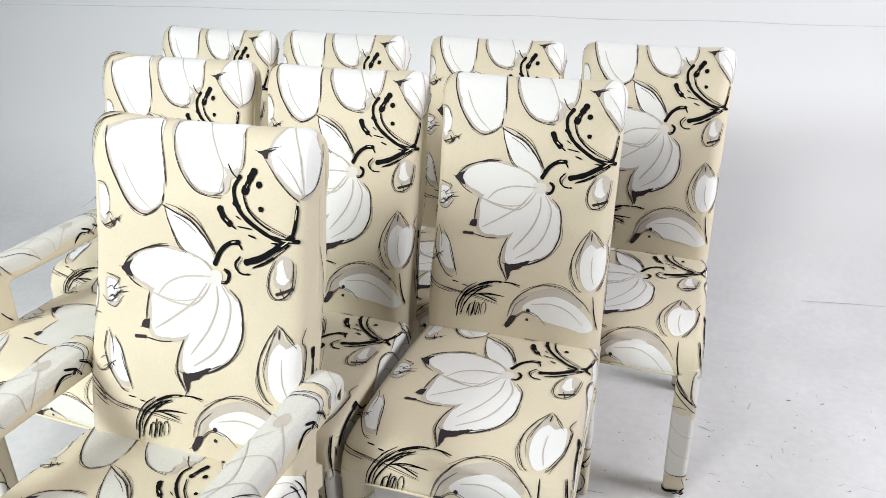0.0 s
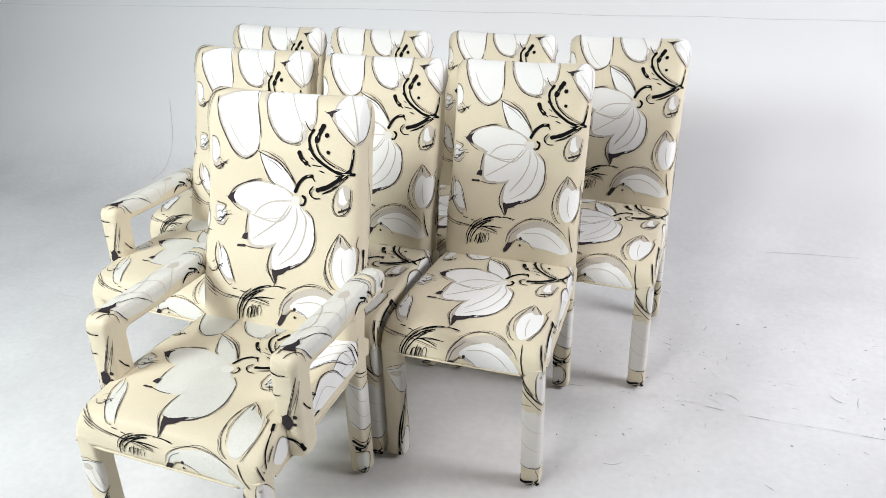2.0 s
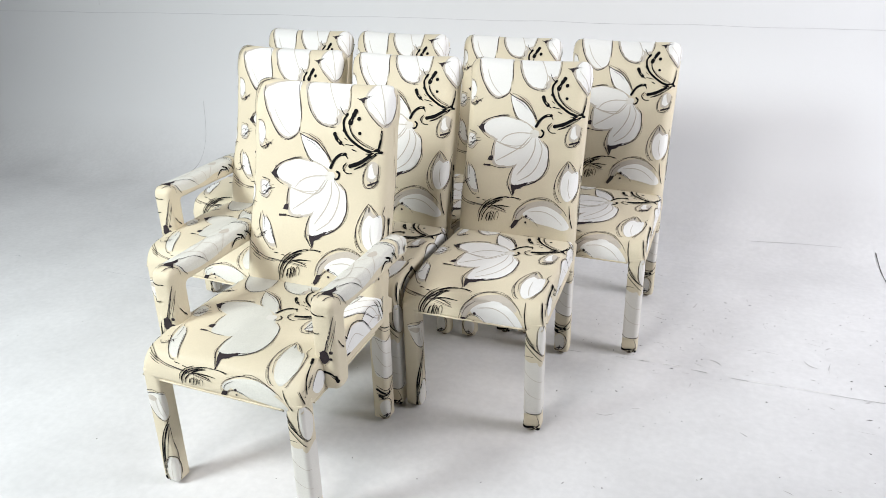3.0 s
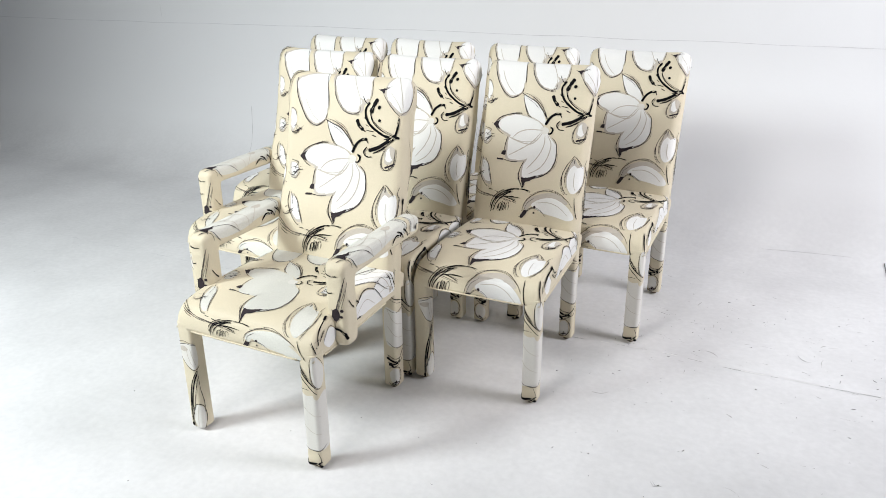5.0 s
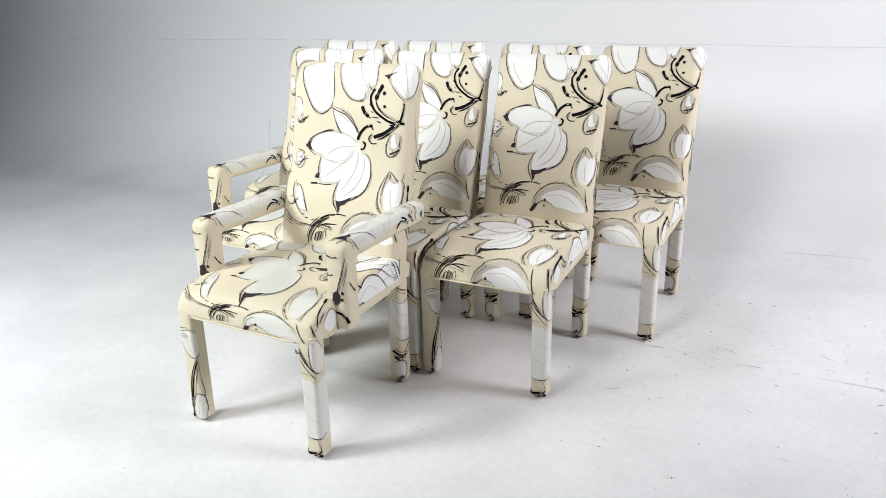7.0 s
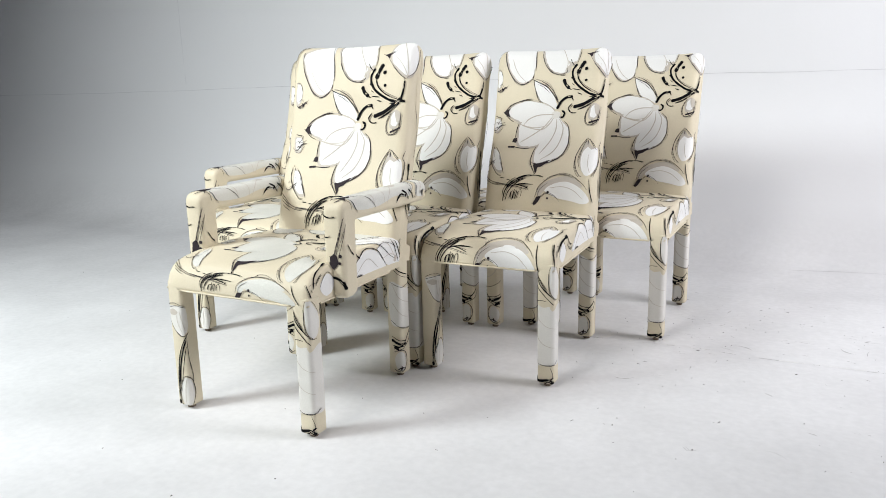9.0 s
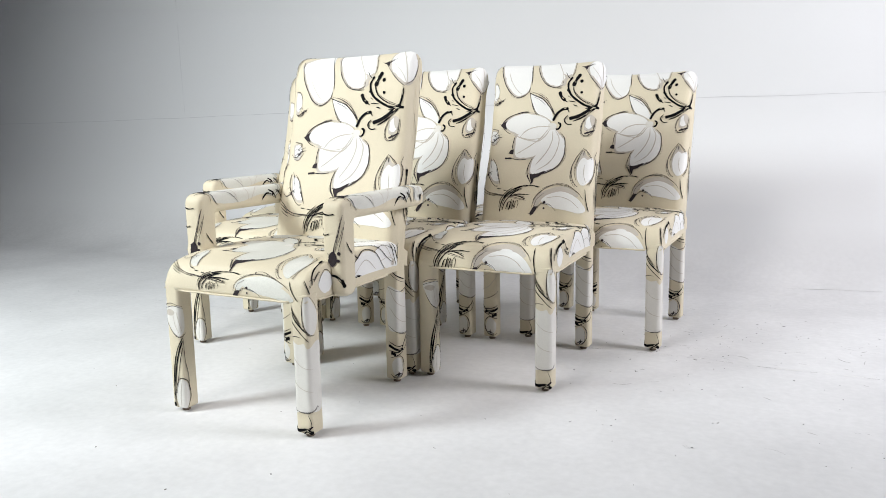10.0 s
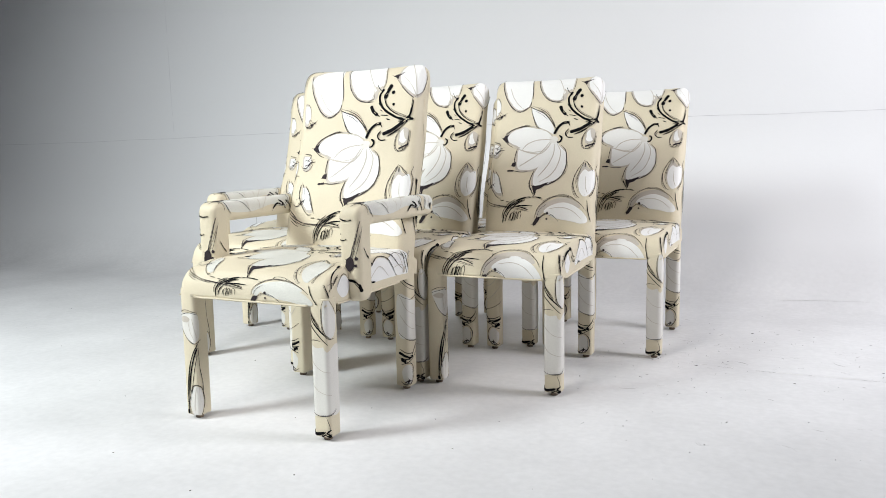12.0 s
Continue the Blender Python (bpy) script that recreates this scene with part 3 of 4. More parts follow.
def twig_leg(d):
    """Front leg with a pale wedge, brushed twigs above and a dark hem; u round the leg, v up from the floor."""
    d.area(PALE, (-3.6, 8.6), (0, 7.4), (3, 7.6), (8, 9), (8, 26), (3, 25.2), (2.2, 26.6), (0, 26.2), (-2.8, 27.4), (-3.6, 25))
    d.area(PALE, (2.6, 31), (4.4, 28.8), (6.4, 30), (7.0, 34.5), (5.0, 38), (3.0, 39.8), (2.1, 36))
    d.line(INK, 0.26, (-3.6, 27.4), (-1, 28.4), (1.2, 28.2))
    d.line(INK, 0.26, (-3.6, 9.0), (0, 7.4), (3.4, 7.6), (6, 8.6))
    d.line(TAUPE, 0.2, (-2.7, 24), (0.5, 20.5), (4.2, 19.4))
    d.line(TAUPE, 0.2, (-2.9, 18), (0, 14.4), (4, 13.2))
    d.line(INK, 0.2, (3.0, 40.4), (1.9, 37), (2.2, 32), (3.6, 29), (5.6, 28.6))
    d.line(INK, 0.2, (3.2, 40), (5.4, 38), (7.2, 35))
    d.line(BLACK, 0.31, (-2.2, 39), (-1.4, 35.4), (1.2, 31.4))
    d.line(BLACK, 0.37, (-2.0, 35.5), (-0.2, 32.4), (2.8, 29.6))
    d.line(BLACK, 0.31, (-2.4, 33.4), (0, 30.5), (3.4, 27.2))
    d.line(BLACK, 0.74, (-3.4, 3.0), (-1, 2.2), (1.5, 2.6), (3.2, 1.8))
    d.line(BLACK, 0.46, (-2.5, 1.6), (0, 1.2), (3.5, 3.6))
    d.line(INK, 0.22, (2.4, 7), (3.2, 4.4), (2.8, 2.2))


def bud_leg(d):
    """Front leg with a pale bud near the top and long strokes running to a second bud at the foot."""
    d.area(PALE, (-4, 31.8), (0, 32.6), (2.8, 31.8), (3.2, 26), (1.5, 23.4), (-0.8, 24.6), (-2.8, 28.2))
    d.area(PALE, (-1.2, 6.4), (-0.2, 9.2), (1.2, 10.4), (2.8, 9.2), (3.4, 5.4), (2.2, 1.4), (0.2, 1.2), (-1.0, 3.4))
    d.area(TAUPE, (-3.6, 30.4), (-1, 29.6), (0.4, 30.6), (-1.4, 31.6))
    d.line(INK, 0.24, (-4.2, 32.2), (-1, 33.4), (2.8, 32.4))
    d.line(INK, 0.24, (-4.2, 31.4), (0, 32.6), (3, 31.8))
    d.line(INK, 0.24, (-3.2, 28.6), (-0.8, 24.6), (1.5, 23.2), (3.2, 24.4))
    d.line(BLACK, 0.37, (2.2, 23), (-0.4, 17), (-1.6, 9), (-1.7, 2.2))
    d.line(BLACK, 0.42, (2.2, 22), (0.2, 16), (-1, 10), (-0.9, 6))
    d.line(BLACK, 0.24, (2.1, 20), (0.4, 12), (-0.4, 8))
    d.line(INK, 0.2, (2.4, 23), (2.6, 16), (3.3, 11), (3.2, 7))
    d.line(INK, 0.24, (-0.9, 1.6), (-1.4, 5.6), (-0.3, 9.4), (1.3, 10.8), (3.0, 9.4), (3.7, 5.4), (2.6, 1.6))
    d.line(TAUPE, 0.2, (0.4, 2.2), (0.6, 6), (1.3, 9.8))
    d.line(TAUPE, 0.2, (-0.4, 30.6), (0.2, 27), (1.4, 24.6))
    d.line(TAUPE, 0.2, (1.0, 31), (1.6, 28), (2.2, 25))
    d.line(BLACK, 0.65, (-1.9, 2.6), (-1.7, 1.4))


def cross_leg(d, pale=True):
    """Back leg with a pale upper half, crossing strokes and an outlined bud at the foot."""
    if pale:
        d.area(PALE, (-3.4, 19), (0, 17.4), (3, 16.6), (7, 17.6), (7, 31.5), (3, 30), (-3.4, 32))
    d.line(INK, 0.26, (-3.4, 19.4), (0, 17.2), (3.6, 16.4), (7, 17.2))
    d.line(INK, 0.24, (-3.4, 32.2), (1, 30.6), (4, 31.2), (7.5, 32))
    d.line(BLACK, 0.4, (-2.8, 39), (0, 36), (3.6, 34.4))
    d.line(INK, 0.24, (-2.2, 36.6), (1, 34.2), (4.4, 33.2))
    d.line(TAUPE, 0.24, (-2.8, 32), (0, 27), (4, 25))
    d.line(TAUPE, 0.24, (-2.8, 25.5), (0.6, 21.4), (4.2, 20))
    d.line(BLACK, 0.36, (4.2, 15.6), (2.6, 13.4), (0.6, 11.2), (-2.6, 9.6))
    d.line(BLACK, 0.27, (5.4, 14.6), (3.4, 12), (0.8, 10.2), (-2.4, 8.6))
    d.line(BLACK, 0.68, (-3, 12.6), (-0.8, 11.6), (1.6, 11.4))
    d.line(BLACK, 0.40, (-3.2, 11), (-1, 10.6), (1, 10.8))
    d.line(BLACK, 0.29, (-3.2, 14), (-0.6, 12.8), (2.6, 12.6))
    d.line(BLACK, 0.72, (-2.2, 10.2), (-1.2, 9.8))
    d.area(PALE, (-2.4, 6.4), (-0.6, 8.8), (1.2, 8), (1.7, 5), (0.6, 2.6), (-1.6, 3))
    d.line(INK, 0.34, (-2.8, 8.6), (0.4, 9.4), (2.0, 7.6), (2.2, 5), (0.8, 2.8), (-1.6, 2.2), (-2.8, 3))
    d.line(INK, 0.55, (-1.6, 2.4), (0, 3.4), (1.4, 3.0))
    d.line(INK, 0.4, (-0.6, 2.2), (0.1, 3.4), (-0.2, 4.2))
    d.line(INK, 0.9, (-0.1, 3.2), (0.1, 3.1))


def arm_cloth(d):
    """Pale trailing petals along an armrest with a brushed tip at the front; u along, v round from the top."""
    d.area(WORN_DIM, (3.5, -6), (3, 0), (5, 5.5), (16, 6.5), (26, 5), (34, 6), (37, 0), (35, -6), (22, -6.5), (10, -6.5))
    d.area(TAUPE, (26, 0.5), (28, 1.6), (30, 0.2), (28.4, -1), (26.4, -0.8))
    d.line(TAUPE, 0.24, (5, -6), (9, -2.5), (13, 2), (15, 6.5))
    d.line(TAUPE, 0.26, (10, -6), (15, -3.5), (19, 1), (20, 6.5))
    d.line(TAUPE, 0.2, (14, -6), (20, -4), (25, 0.4))
    d.line(TAUPE, 0.22, (21, 6.5), (23, 3.5), (27, 0.6))
    d.line(TAUPE, 0.24, (28, -0.4), (30, -4), (30.5, -6.5))
    d.line(INK, 0.24, (3.2, -5.5), (2.6, 0), (4.2, 4), (6, 6.5))
    d.area(INK, (1.4, -0.6), (3.0, -1.0), (4.6, 0.2), (6.4, 0.4), (4.8, 1.5), (3.2, 1.3), (2.0, 2.2))
    d.line(INK, 0.3, (0.4, -2.6), (1.8, -2.2), (3.6, -3.2), (5.4, -4.6))
    d.line(INK, 0.3, (0.2, -1.6), (1.8, -1.0), (2.4, 0.8), (1.2, 3.0))
    d.line(INK, 0.26, (-0.6, 0.6), (1.0, 1.6), (2.6, 3.4), (3.2, 5.6))
    d.line(INK, 0.22, (6, 1), (10, 2.4), (13, 4.4), (15, 6.5))
    d.line(TAUPE, 0.22, (8, -1.5), (13, 0.2), (18, -0.8), (24, -3.5))
    d.line(INK, 0.3, (0.6, -3), (2.4, -4), (4.6, -5.6))
    d.line(INK, 0.26, (33, -6), (36, -2), (36.4, 3), (33, 6.6))
    d.line(INK, 0.24, (32, -6), (35, -2), (35.2, 3), (31.8, 6.6))
    d.area(WORN_DIM, (38, -6.4), (39, 0), (38, 6.4), (46, 6.6), (46.5, 0), (46, -6.6))
    d.line(INK, 0.24, (38, -6.4), (39.2, 0), (38, 6.4), (36.6, 7))
    d.line(TAUPE, 0.24, (40, 6.4), (42, 2), (46, -1.5))
    d.line(INK, 0.3, (41.5, 6.6), (42.4, 5.2), (44.6, 5.4))
    d.line(BLACK, 0.5, (26.5, 6.6), (28.6, 5.0), (31, 5.4))
    d.line(BLACK, 0.46, (29.6, 3.8), (32, 5.0), (33.2, 7.0))
    d.line(BLACK, 0.4, (33.4, 4.0), (35.4, 5.6), (36, 7.2))
    d.line(INK, 1.0, (31.6, 5.6), (31.8, 5.7))


def post_cloth(d):
    """Arm post: short dashes, two long brushed strokes and ink blots; u round, v up."""
    d.line(BLACK, 0.45, (-3.8, 58.5), (-1.4, 57.6), (1.2, 57.8))
    d.line(BLACK, 0.3, (-3.6, 54), (-2.4, 53.6))
    d.line(BLACK, 0.3, (-3.9, 52.2), (-2.0, 52.0), (-0.6, 52.3))
    d.line(BLACK, 0.35, (4.6, 50), (6.2, 47.6), (7.6, 46.2))
    d.line(INK, 0.34, (1.0, 49.5), (0.2, 46.5), (-1.6, 43.6))
    d.line(INK, 0.22, (-1.6, 43.2), (-1.9, 41.8), (-1.2, 41.4), (-0.7, 42.8), (-1.0, 44))
    d.line(INK, 0.22, (3.4, 57.4), (1.8, 52), (0.6, 47), (-0.6, 44.4))
    d.line(INK, 0.2, (4.2, 56), (3, 51), (1.6, 46))
    d.line(INK, 0.16, (3.7, 54.6), (2.3, 50.4), (1.2, 47.4))
    d.line(INK, 0.18, (2.6, 53.4), (1.4, 50), (0.2, 46.2), (-0.9, 44.8))
    d.line(INK, 0.16, (3.2, 56.4), (2.6, 53.8), (2.0, 51.2))
    d.area(INK, (-0.9, 46.6), (0.8, 47.4), (1.6, 45), (0.2, 43.4), (-1.2, 44))
    d.line(INK, 1.1, (2.2, 47.0), (2.25, 46.9))
    d.line(INK, 0.9, (2.0, 45), (2.05, 44.9))
    d.line(BLACK, 0.6, (-3.2, 42), (-1.6, 41), (1.4, 40.6), (3, 38.6))
    d.line(BLACK, 0.8, (2.8, 39.4), (3.4, 38))
    d.line(BLACK, 0.4, (-4, 44), (-2.6, 41.4), (-2.2, 38.6))


def side_cloth(d, wrap):
    """Flank of the seat rail: pale petals crossed by dark stems."""
    d.area(WHITE, (20, 38.6), (24, 43), (30, 45.6), (36, 44), (41, 39), (36, 38.4))
    d.area(WHITE, (36, 44.6), (42, 45.6), (48, 43), (50, 39), (43, 38.6), (39, 41))
    d.area(WHITE, (4, 42), (9, 44.6), (12, 41), (8, 38.4))
    d.line(TAUPE, 0.26, (23, 39.4), (30, 43), (36, 39.4))
    d.line(TAUPE, 0.26, (39, 41.4), (44, 42), (49, 40))
    d.line(INK, 0.26, (19.6, 38.4), (24, 43.4), (30, 46), (36, 44.4), (41.4, 38.8))
    d.line(INK, 0.24, (36, 45), (42, 46), (48.6, 43.2))
    d.line(INK, 0.24, (3.6, 42), (9, 45), (12.6, 41))
    d.line(BLACK, 0.34, (14, 45.6), (16.5, 42.6), (19, 41.8))
    d.line(BLACK, 0.34, (13.5, 43), (17, 40.4), (19.5, 40.6))
    d.line(BLACK, 0.4, (22, 38.5), (25, 39), (28, 38.5))
    if wrap:
        # a fan of petals that comes over the edge from the seat
        d.area(WHITE, (47, 40), (49.4, 44), (47, 50), (38, 54), (28, 56.5), (22, 57), (28, 52), (37, 46.4), (43, 42))
        d.line(INK, 0.3, (47, 40), (43, 42), (37, 46.4), (28, 52), (22, 57.2))
        d.line(INK, 0.3, (22, 57.2), (30, 56.4), (38, 54.4), (47.2, 50.2), (49.8, 44))
        d.line(TAUPE, 0.3, (46.6, 40.6), (43, 45), (37, 50), (30, 54))
        d.line(TAUPE, 0.3, (47, 41), (46, 46), (42, 51))
        d.area(TAUPE, (45.8, 39.4), (47.4, 39.2), (48, 40.6), (46.6, 41.2))
        d.line(BLACK, 0.5, (20, 49), (23, 47), (26, 44))
        d.line(BLACK, 0.34, (19, 51.5), (23, 50), (27, 49.6))
    d.line(BLACK, 0.4, (47, 46), (49, 42.5), (51, 38.8))
    d.line(BLACK, 0.34, (45.4, 46), (47.4, 42), (49.2, 38.6))


# ---- room ----
def slab(name, x0, y0, z0, x1, y1, z1, mat, label, bevel=0.0):
    bm = bmesh.new()
    bmesh.ops.create_cube(bm, size=1, matrix=Matrix.LocRotScale(((x0 + x1) / 2, (y0 + y1) / 2, (z0 + z1) / 2), None, (x1 - x0, y1 - y0, z1 - z0)))
    if bevel:
        bmesh.ops.bevel(bm, geom=bm.edges, offset=bevel, segments=1, affect="EDGES")
    me = bpy.data.meshes.new(name)
    bm.to_mesh(me)
    bm.free()
    me.materials.append(mat)
    return tagged(new(name, me), label, kind="structure")


X0, X1, Y0, COVE, BACK, TOP = -7.2, 5.5, -5.5, 2.65, 3.42, 4.3
SEAM_Z = 0.955


def cove(a):
    """A point of the curve between floor and wall, a from 0 to 1."""
    a *= math.pi / 2
    return COVE + (BACK - COVE) * math.sin(a), SEAM_Z * (1 - math.cos(a))


def sweep():
    """The back wall that runs down into the floor in one curve."""
    skin = [cove(a / 24) for a in range(25)] + [(BACK, SEAM_Z + (TOP - SEAM_Z) * k / 6) for k in range(1, 7)]
    shell = [skin[-1], (BACK + 0.2, TOP), (BACK + 0.2, -0.15), (COVE, -0.15), skin[0]]
    xs = [X0 + (X1 - X0) * i / 40 for i in range(41)]
    verts, faces, smooth = [], [], []
    for line in (skin, shell):
        base, n = len(verts), len(line)
        verts += [(x, y, z) for x in xs for y, z in line]
        for c in range(40):
            for i in range(n - 1):
                b = base + c * n + i
                faces.append((b, b + 1, b + n + 1, b + n))
                smooth.append(line is skin)
    for x in (X0, X1):
        base, rim = len(verts), skin + shell[1:-1]
        verts += [(x, y, z) for y, z in rim]
        faces.append(list(range(base, base + len(rim))))
        smooth.append(False)
    me = mesh_of("wall_north", verts, faces, [WALL], None, False)
    me.polygons.foreach_set("use_smooth", smooth)
    return tagged(new("wall_north", me), "white painted studio wall curving down into the floor", kind="structure")


sweep()
slab("floor", X0, Y0, -0.15, X1, COVE, 0, FLOOR, "scuffed white painted studio floor")
# unseen walls and ceiling, added to close the room and hold bounce down
slab("wall_south", X0, Y0 - 0.2, -0.15, X1, Y0, TOP, GREY, "unseen dark grey wall added to limit bounced light")
slab("wall_west", X0 - 0.2, Y0 - 0.2, -0.15, X0, BACK + 0.2, TOP, GREY, "unseen dark grey wall added to limit bounced light")
slab("wall_east", X1, Y0 - 0.2, -0.15, X1 + 0.2, BACK + 0.2, TOP, GREY, "unseen dark grey wall added to limit bounced light")
slab("ceiling", X0 - 0.2, Y0 - 0.2, TOP, X1 + 0.2, BACK + 0.2, TOP + 0.15, GREY, "unseen dark grey ceiling added to limit bounced light")


# ---- chairs ----
def xyz(a, p, q):
    return Vector((a, p, q))


def crest(a, p, q):
    """The rolled head of a backrest stands a little wider than the cushion under it."""
    k = max(0.0, min(1.0, (q - 0.945) / 0.05))
    return Vector((a * (1 + 0.016 * k * k * (3 - 2 * k)), p, q))


def glide(parent, x, y):
    bm = bmesh.new()
    bmesh.ops.create_cone(bm, cap_ends=True, segments=20, radius1=0.013, radius2=0.011, depth=0.014, matrix=Matrix.Translation((x, y, 0.007)))
    bmesh.ops.bevel(bm, geom=[e for e in bm.edges if abs(e.verts[0].co.z - e.verts[1].co.z) < 1e-6], offset=0.002, segments=2, affect="EDGES")
    me = bpy.data.meshes.new("glide")
    bm.to_mesh(me)
    bm.free()
    me.materials.append(GLIDE)
    part("glide", me, parent, "small dark metal foot glide")


def leg(chair, x, y, top, cloth, mirror=1, turn=0.0):
    h = 0.0275
    out = rounded([(x - h, y - h, 0.014), (x + h, y - h, 0.014), (x + h, y + h, 0.014), (x - h, y + h, 0.014)], 0.004)
    pad = Pad(out, 0.013, top, 0.006, lambda a, p, q: Vector((p, q, a)), start=(x, y - h))
    pad.fold = 0.003
    ob = part("leg", pad.mesh("leg", [CREAM]), chair)
    d = Print()
    cloth(d)
    me = d.mesh("floral_print", pad, lambda u, v: (v / 100 - pad.mid, mirror * (u + turn) / 100 + pad.len), (-pad.flat - 0.004, pad.flat), (pad.len - 0.12, pad.len + 0.12))
    part("floral_print", me, ob, "printed strokes and petals on the leg")
    glide(ob, x, y)


def back_profile(rise):
    front = [(0.455, 0.40), (0.47, 0.50), (0.50, 0.617), (0.545, 0.73), (0.572, 0.82), (0.590, 0.90), (0.605, 0.955), (0.619, 1.008), (0.637, 1.045), (0.665, 1.061),
             (0.692, 1.053), (0.707, 1.030), (0.708, 0.995), (0.70, 0.962), (0.688, 0.91), (0.672, 0.82), (0.645, 0.73), (0.61, 0.617), (0.58, 0.50), (0.56, 0.38)]
    front = [(y, z + rise * max(0, min(1, (z - 0.9) / 0.13))) for y, z in front]
    pts = spline(front, 0.008)
    return pts + [pts[-1].lerp(pts[0], t / 6) for t in range(1, 6)]


def piping(chair, hw, narrow, y0, y1, z):
    """A thin welt along the lower edge of the seat rail."""
    h = 0.057
    runs = [[(-hw + h, y0 - 0.001, z), (hw - h, y0 - 0.001, z)], [(hw * (1 - narrow * h), y0 + h, z), (hw * (1 - narrow * 0.43), 0.43, z)],
            [(-hw * (1 - narrow * h), y0 + h, z), (-hw * (1 - narrow * 0.43), 0.43, z)]]
    for a, b in runs:
        a, b = Vector(a), Vector(b)
        t = (b - a).normalized()
        s, up = Vector((0, 0, 1)).cross(t), Vector((0, 0, 1))
        n, k = 24, 8
        verts, faces = [], []
        for i in range(n + 1):
            c = a.lerp(b, i / n) + up * 0.0012 * noise.noise(Vector((i * 0.7, a.x, a.y)))
            verts += [c + (s * math.cos(j * 2 * math.pi / k) + up * math.sin(j * 2 * math.pi / k)) * 0.0032 for j in range(k)]
        for i in range(n):
            faces += [(i * k + j, i * k + (j + 1) % k, (i + 1) * k + (j + 1) % k, (i + 1) * k + j) for j in range(k)]
        faces += [list(range(k)), list(range(n * k, n * k + k))]
        part("piping", mesh_of("piping", verts, faces, [CREAM]), chair, "thin cream welt under the seat rail")


def chair_parts(name, hw, back_hw, label, arms=False, rise=-0.004):
    chair = new(name)
    chair.empty_display_size = 0.1
    tagged(chair, label, "armchair" if arms else "chair", "set of eight floral dining chairs")
    rail = 0.375
    # seat
    so = spline([(0.535, 0.468), (0.45, 0.474), (0.30, 0.477), (0.15, 0.472), (0.07, 0.462), (0.03, 0.449), (0.008, 0.425), (0.0, 0.395), (0.0, rail)], 0.007)
    so += [Vector((0.10, rail)), Vector((0.25, rail)), Vector((0.40, rail)), Vector((0.535, rail)), Vector((0.535, 0.42))]
    narrow = (1 - back_hw / hw) / 0.52
    seat = Pad(so, -hw, hw, 0.022, lambda a, p, q: Vector((a * (1 - narrow * p), p, q)), 0.006, lambda p: 1.0 if p.y > 0.44 else 0.1,
               tight=lambda p: 0.1 if p.y < rail + 0.003 or p.x > 0.5 else min(1, 0.5 + 0.5 * max(0, p.y - 0.39) / 0.05))
    ob = part("seat", seat.mesh("seat", [CREAM]), chair)
    d = Print()
    lotus(d)

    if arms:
        # the print of these seats is rubbed down: the washes have run together and the veins are gone; the greyer white
        # also holds some of the seats' lower light
        d.items = [(WORN_DIM if ink == WHITE or (ink == TAUPE and w < 0) else ink, w * (0.8 if w > 0 else 1), p) for ink, w, p in d.items if ink != TAUPE or w <= 0]

    def on_seat(u, v):
        if arms:
            k = v + 1.2 if v < 40 else 41.2 + (v - 40) * 1.12 if v < 50 else 52.4 + (v - 50) * 0.62
            return (1.036 * u + 0.144 * v - 7.0) / 100, (k + 0.03 * u) / 100
        return (1.036 * u - 0.096 * v + 2.3) / 100, (1.121 * v - 6.8 + 0.018 * u) / 100
    edge = seat.flat + 0.022 * math.pi / 2
    front = next(seat.s[i] for i in range(len(so)) if (so[i] - Vector((0, rail))).length < 1e-6)
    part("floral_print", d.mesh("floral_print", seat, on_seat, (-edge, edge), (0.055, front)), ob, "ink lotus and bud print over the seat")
    for sgn in (-1, 1):
        d = Print()
        side_cloth(d, arms and sgn > 0)
        me = d.mesh("floral_print", seat, lambda u, v: (sgn * (edge + (44.2 - v) / 100), 0.535 - u / 100), (-edge - 0.055, edge + 0.055), (0.02, 0.50))
        part("floral_print", me, ob, "pale petals printed on the flank of the seat")
    piping(chair, hw, narrow, 0.0, 0.535, rail)
    # back
    bo = back_profile(rise)
    back = Pad(bo, -back_hw, back_hw, 0.036, crest, 0.005, lambda p: 1.0 if p.y < 0.93 else 1.0 - 2.0 * min(1, (p.y - 0.93) / 0.08),
               tight=lambda p: 0.1 if p.y < 0.43 else 1.0)
    ob = part("backrest", back.mesh("backrest", [CREAM]), chair)
    apex = max(range(len(bo)), key=lambda i: bo[i].y)
    s0 = back.s[apex] - (0.004 + rise if not arms else 0.0)

    def on_back(u, v):
        if not arms:
            return u / 100, s0 + 0.0118 - v / 100
        if v < 2:
            v -= 0.5 * (2 - v)
        return (1.017 * u + 0.07 * v - 1.2) / 100, s0 - (0.995 * v - 0.099 * u + 2.0) / 100
    d = Print()
    lotus(d)
    edge = back.flat + 0.036 * math.pi / 2
    me = d.mesh("floral_print", back, on_back, (-edge - 0.045, edge + 0.045), (0.045, s0 + 0.07))
    part("floral_print", me, ob, "ink lotus and bud print over the backrest")
    # legs
    f, b = hw - 0.0272, back_hw - 0.027
    leg(chair, -f, 0.0271, 0.399, bud_leg, 1, 1.9)
    leg(chair, f, 0.0271, 0.399, twig_leg, 1, 0.6)
    leg(chair, -b, 0.52, 0.41, lambda d: cross_leg(d, False), -1, 1.0)
    leg(chair, b, 0.52, 0.41, cross_leg, 1, 1.0)
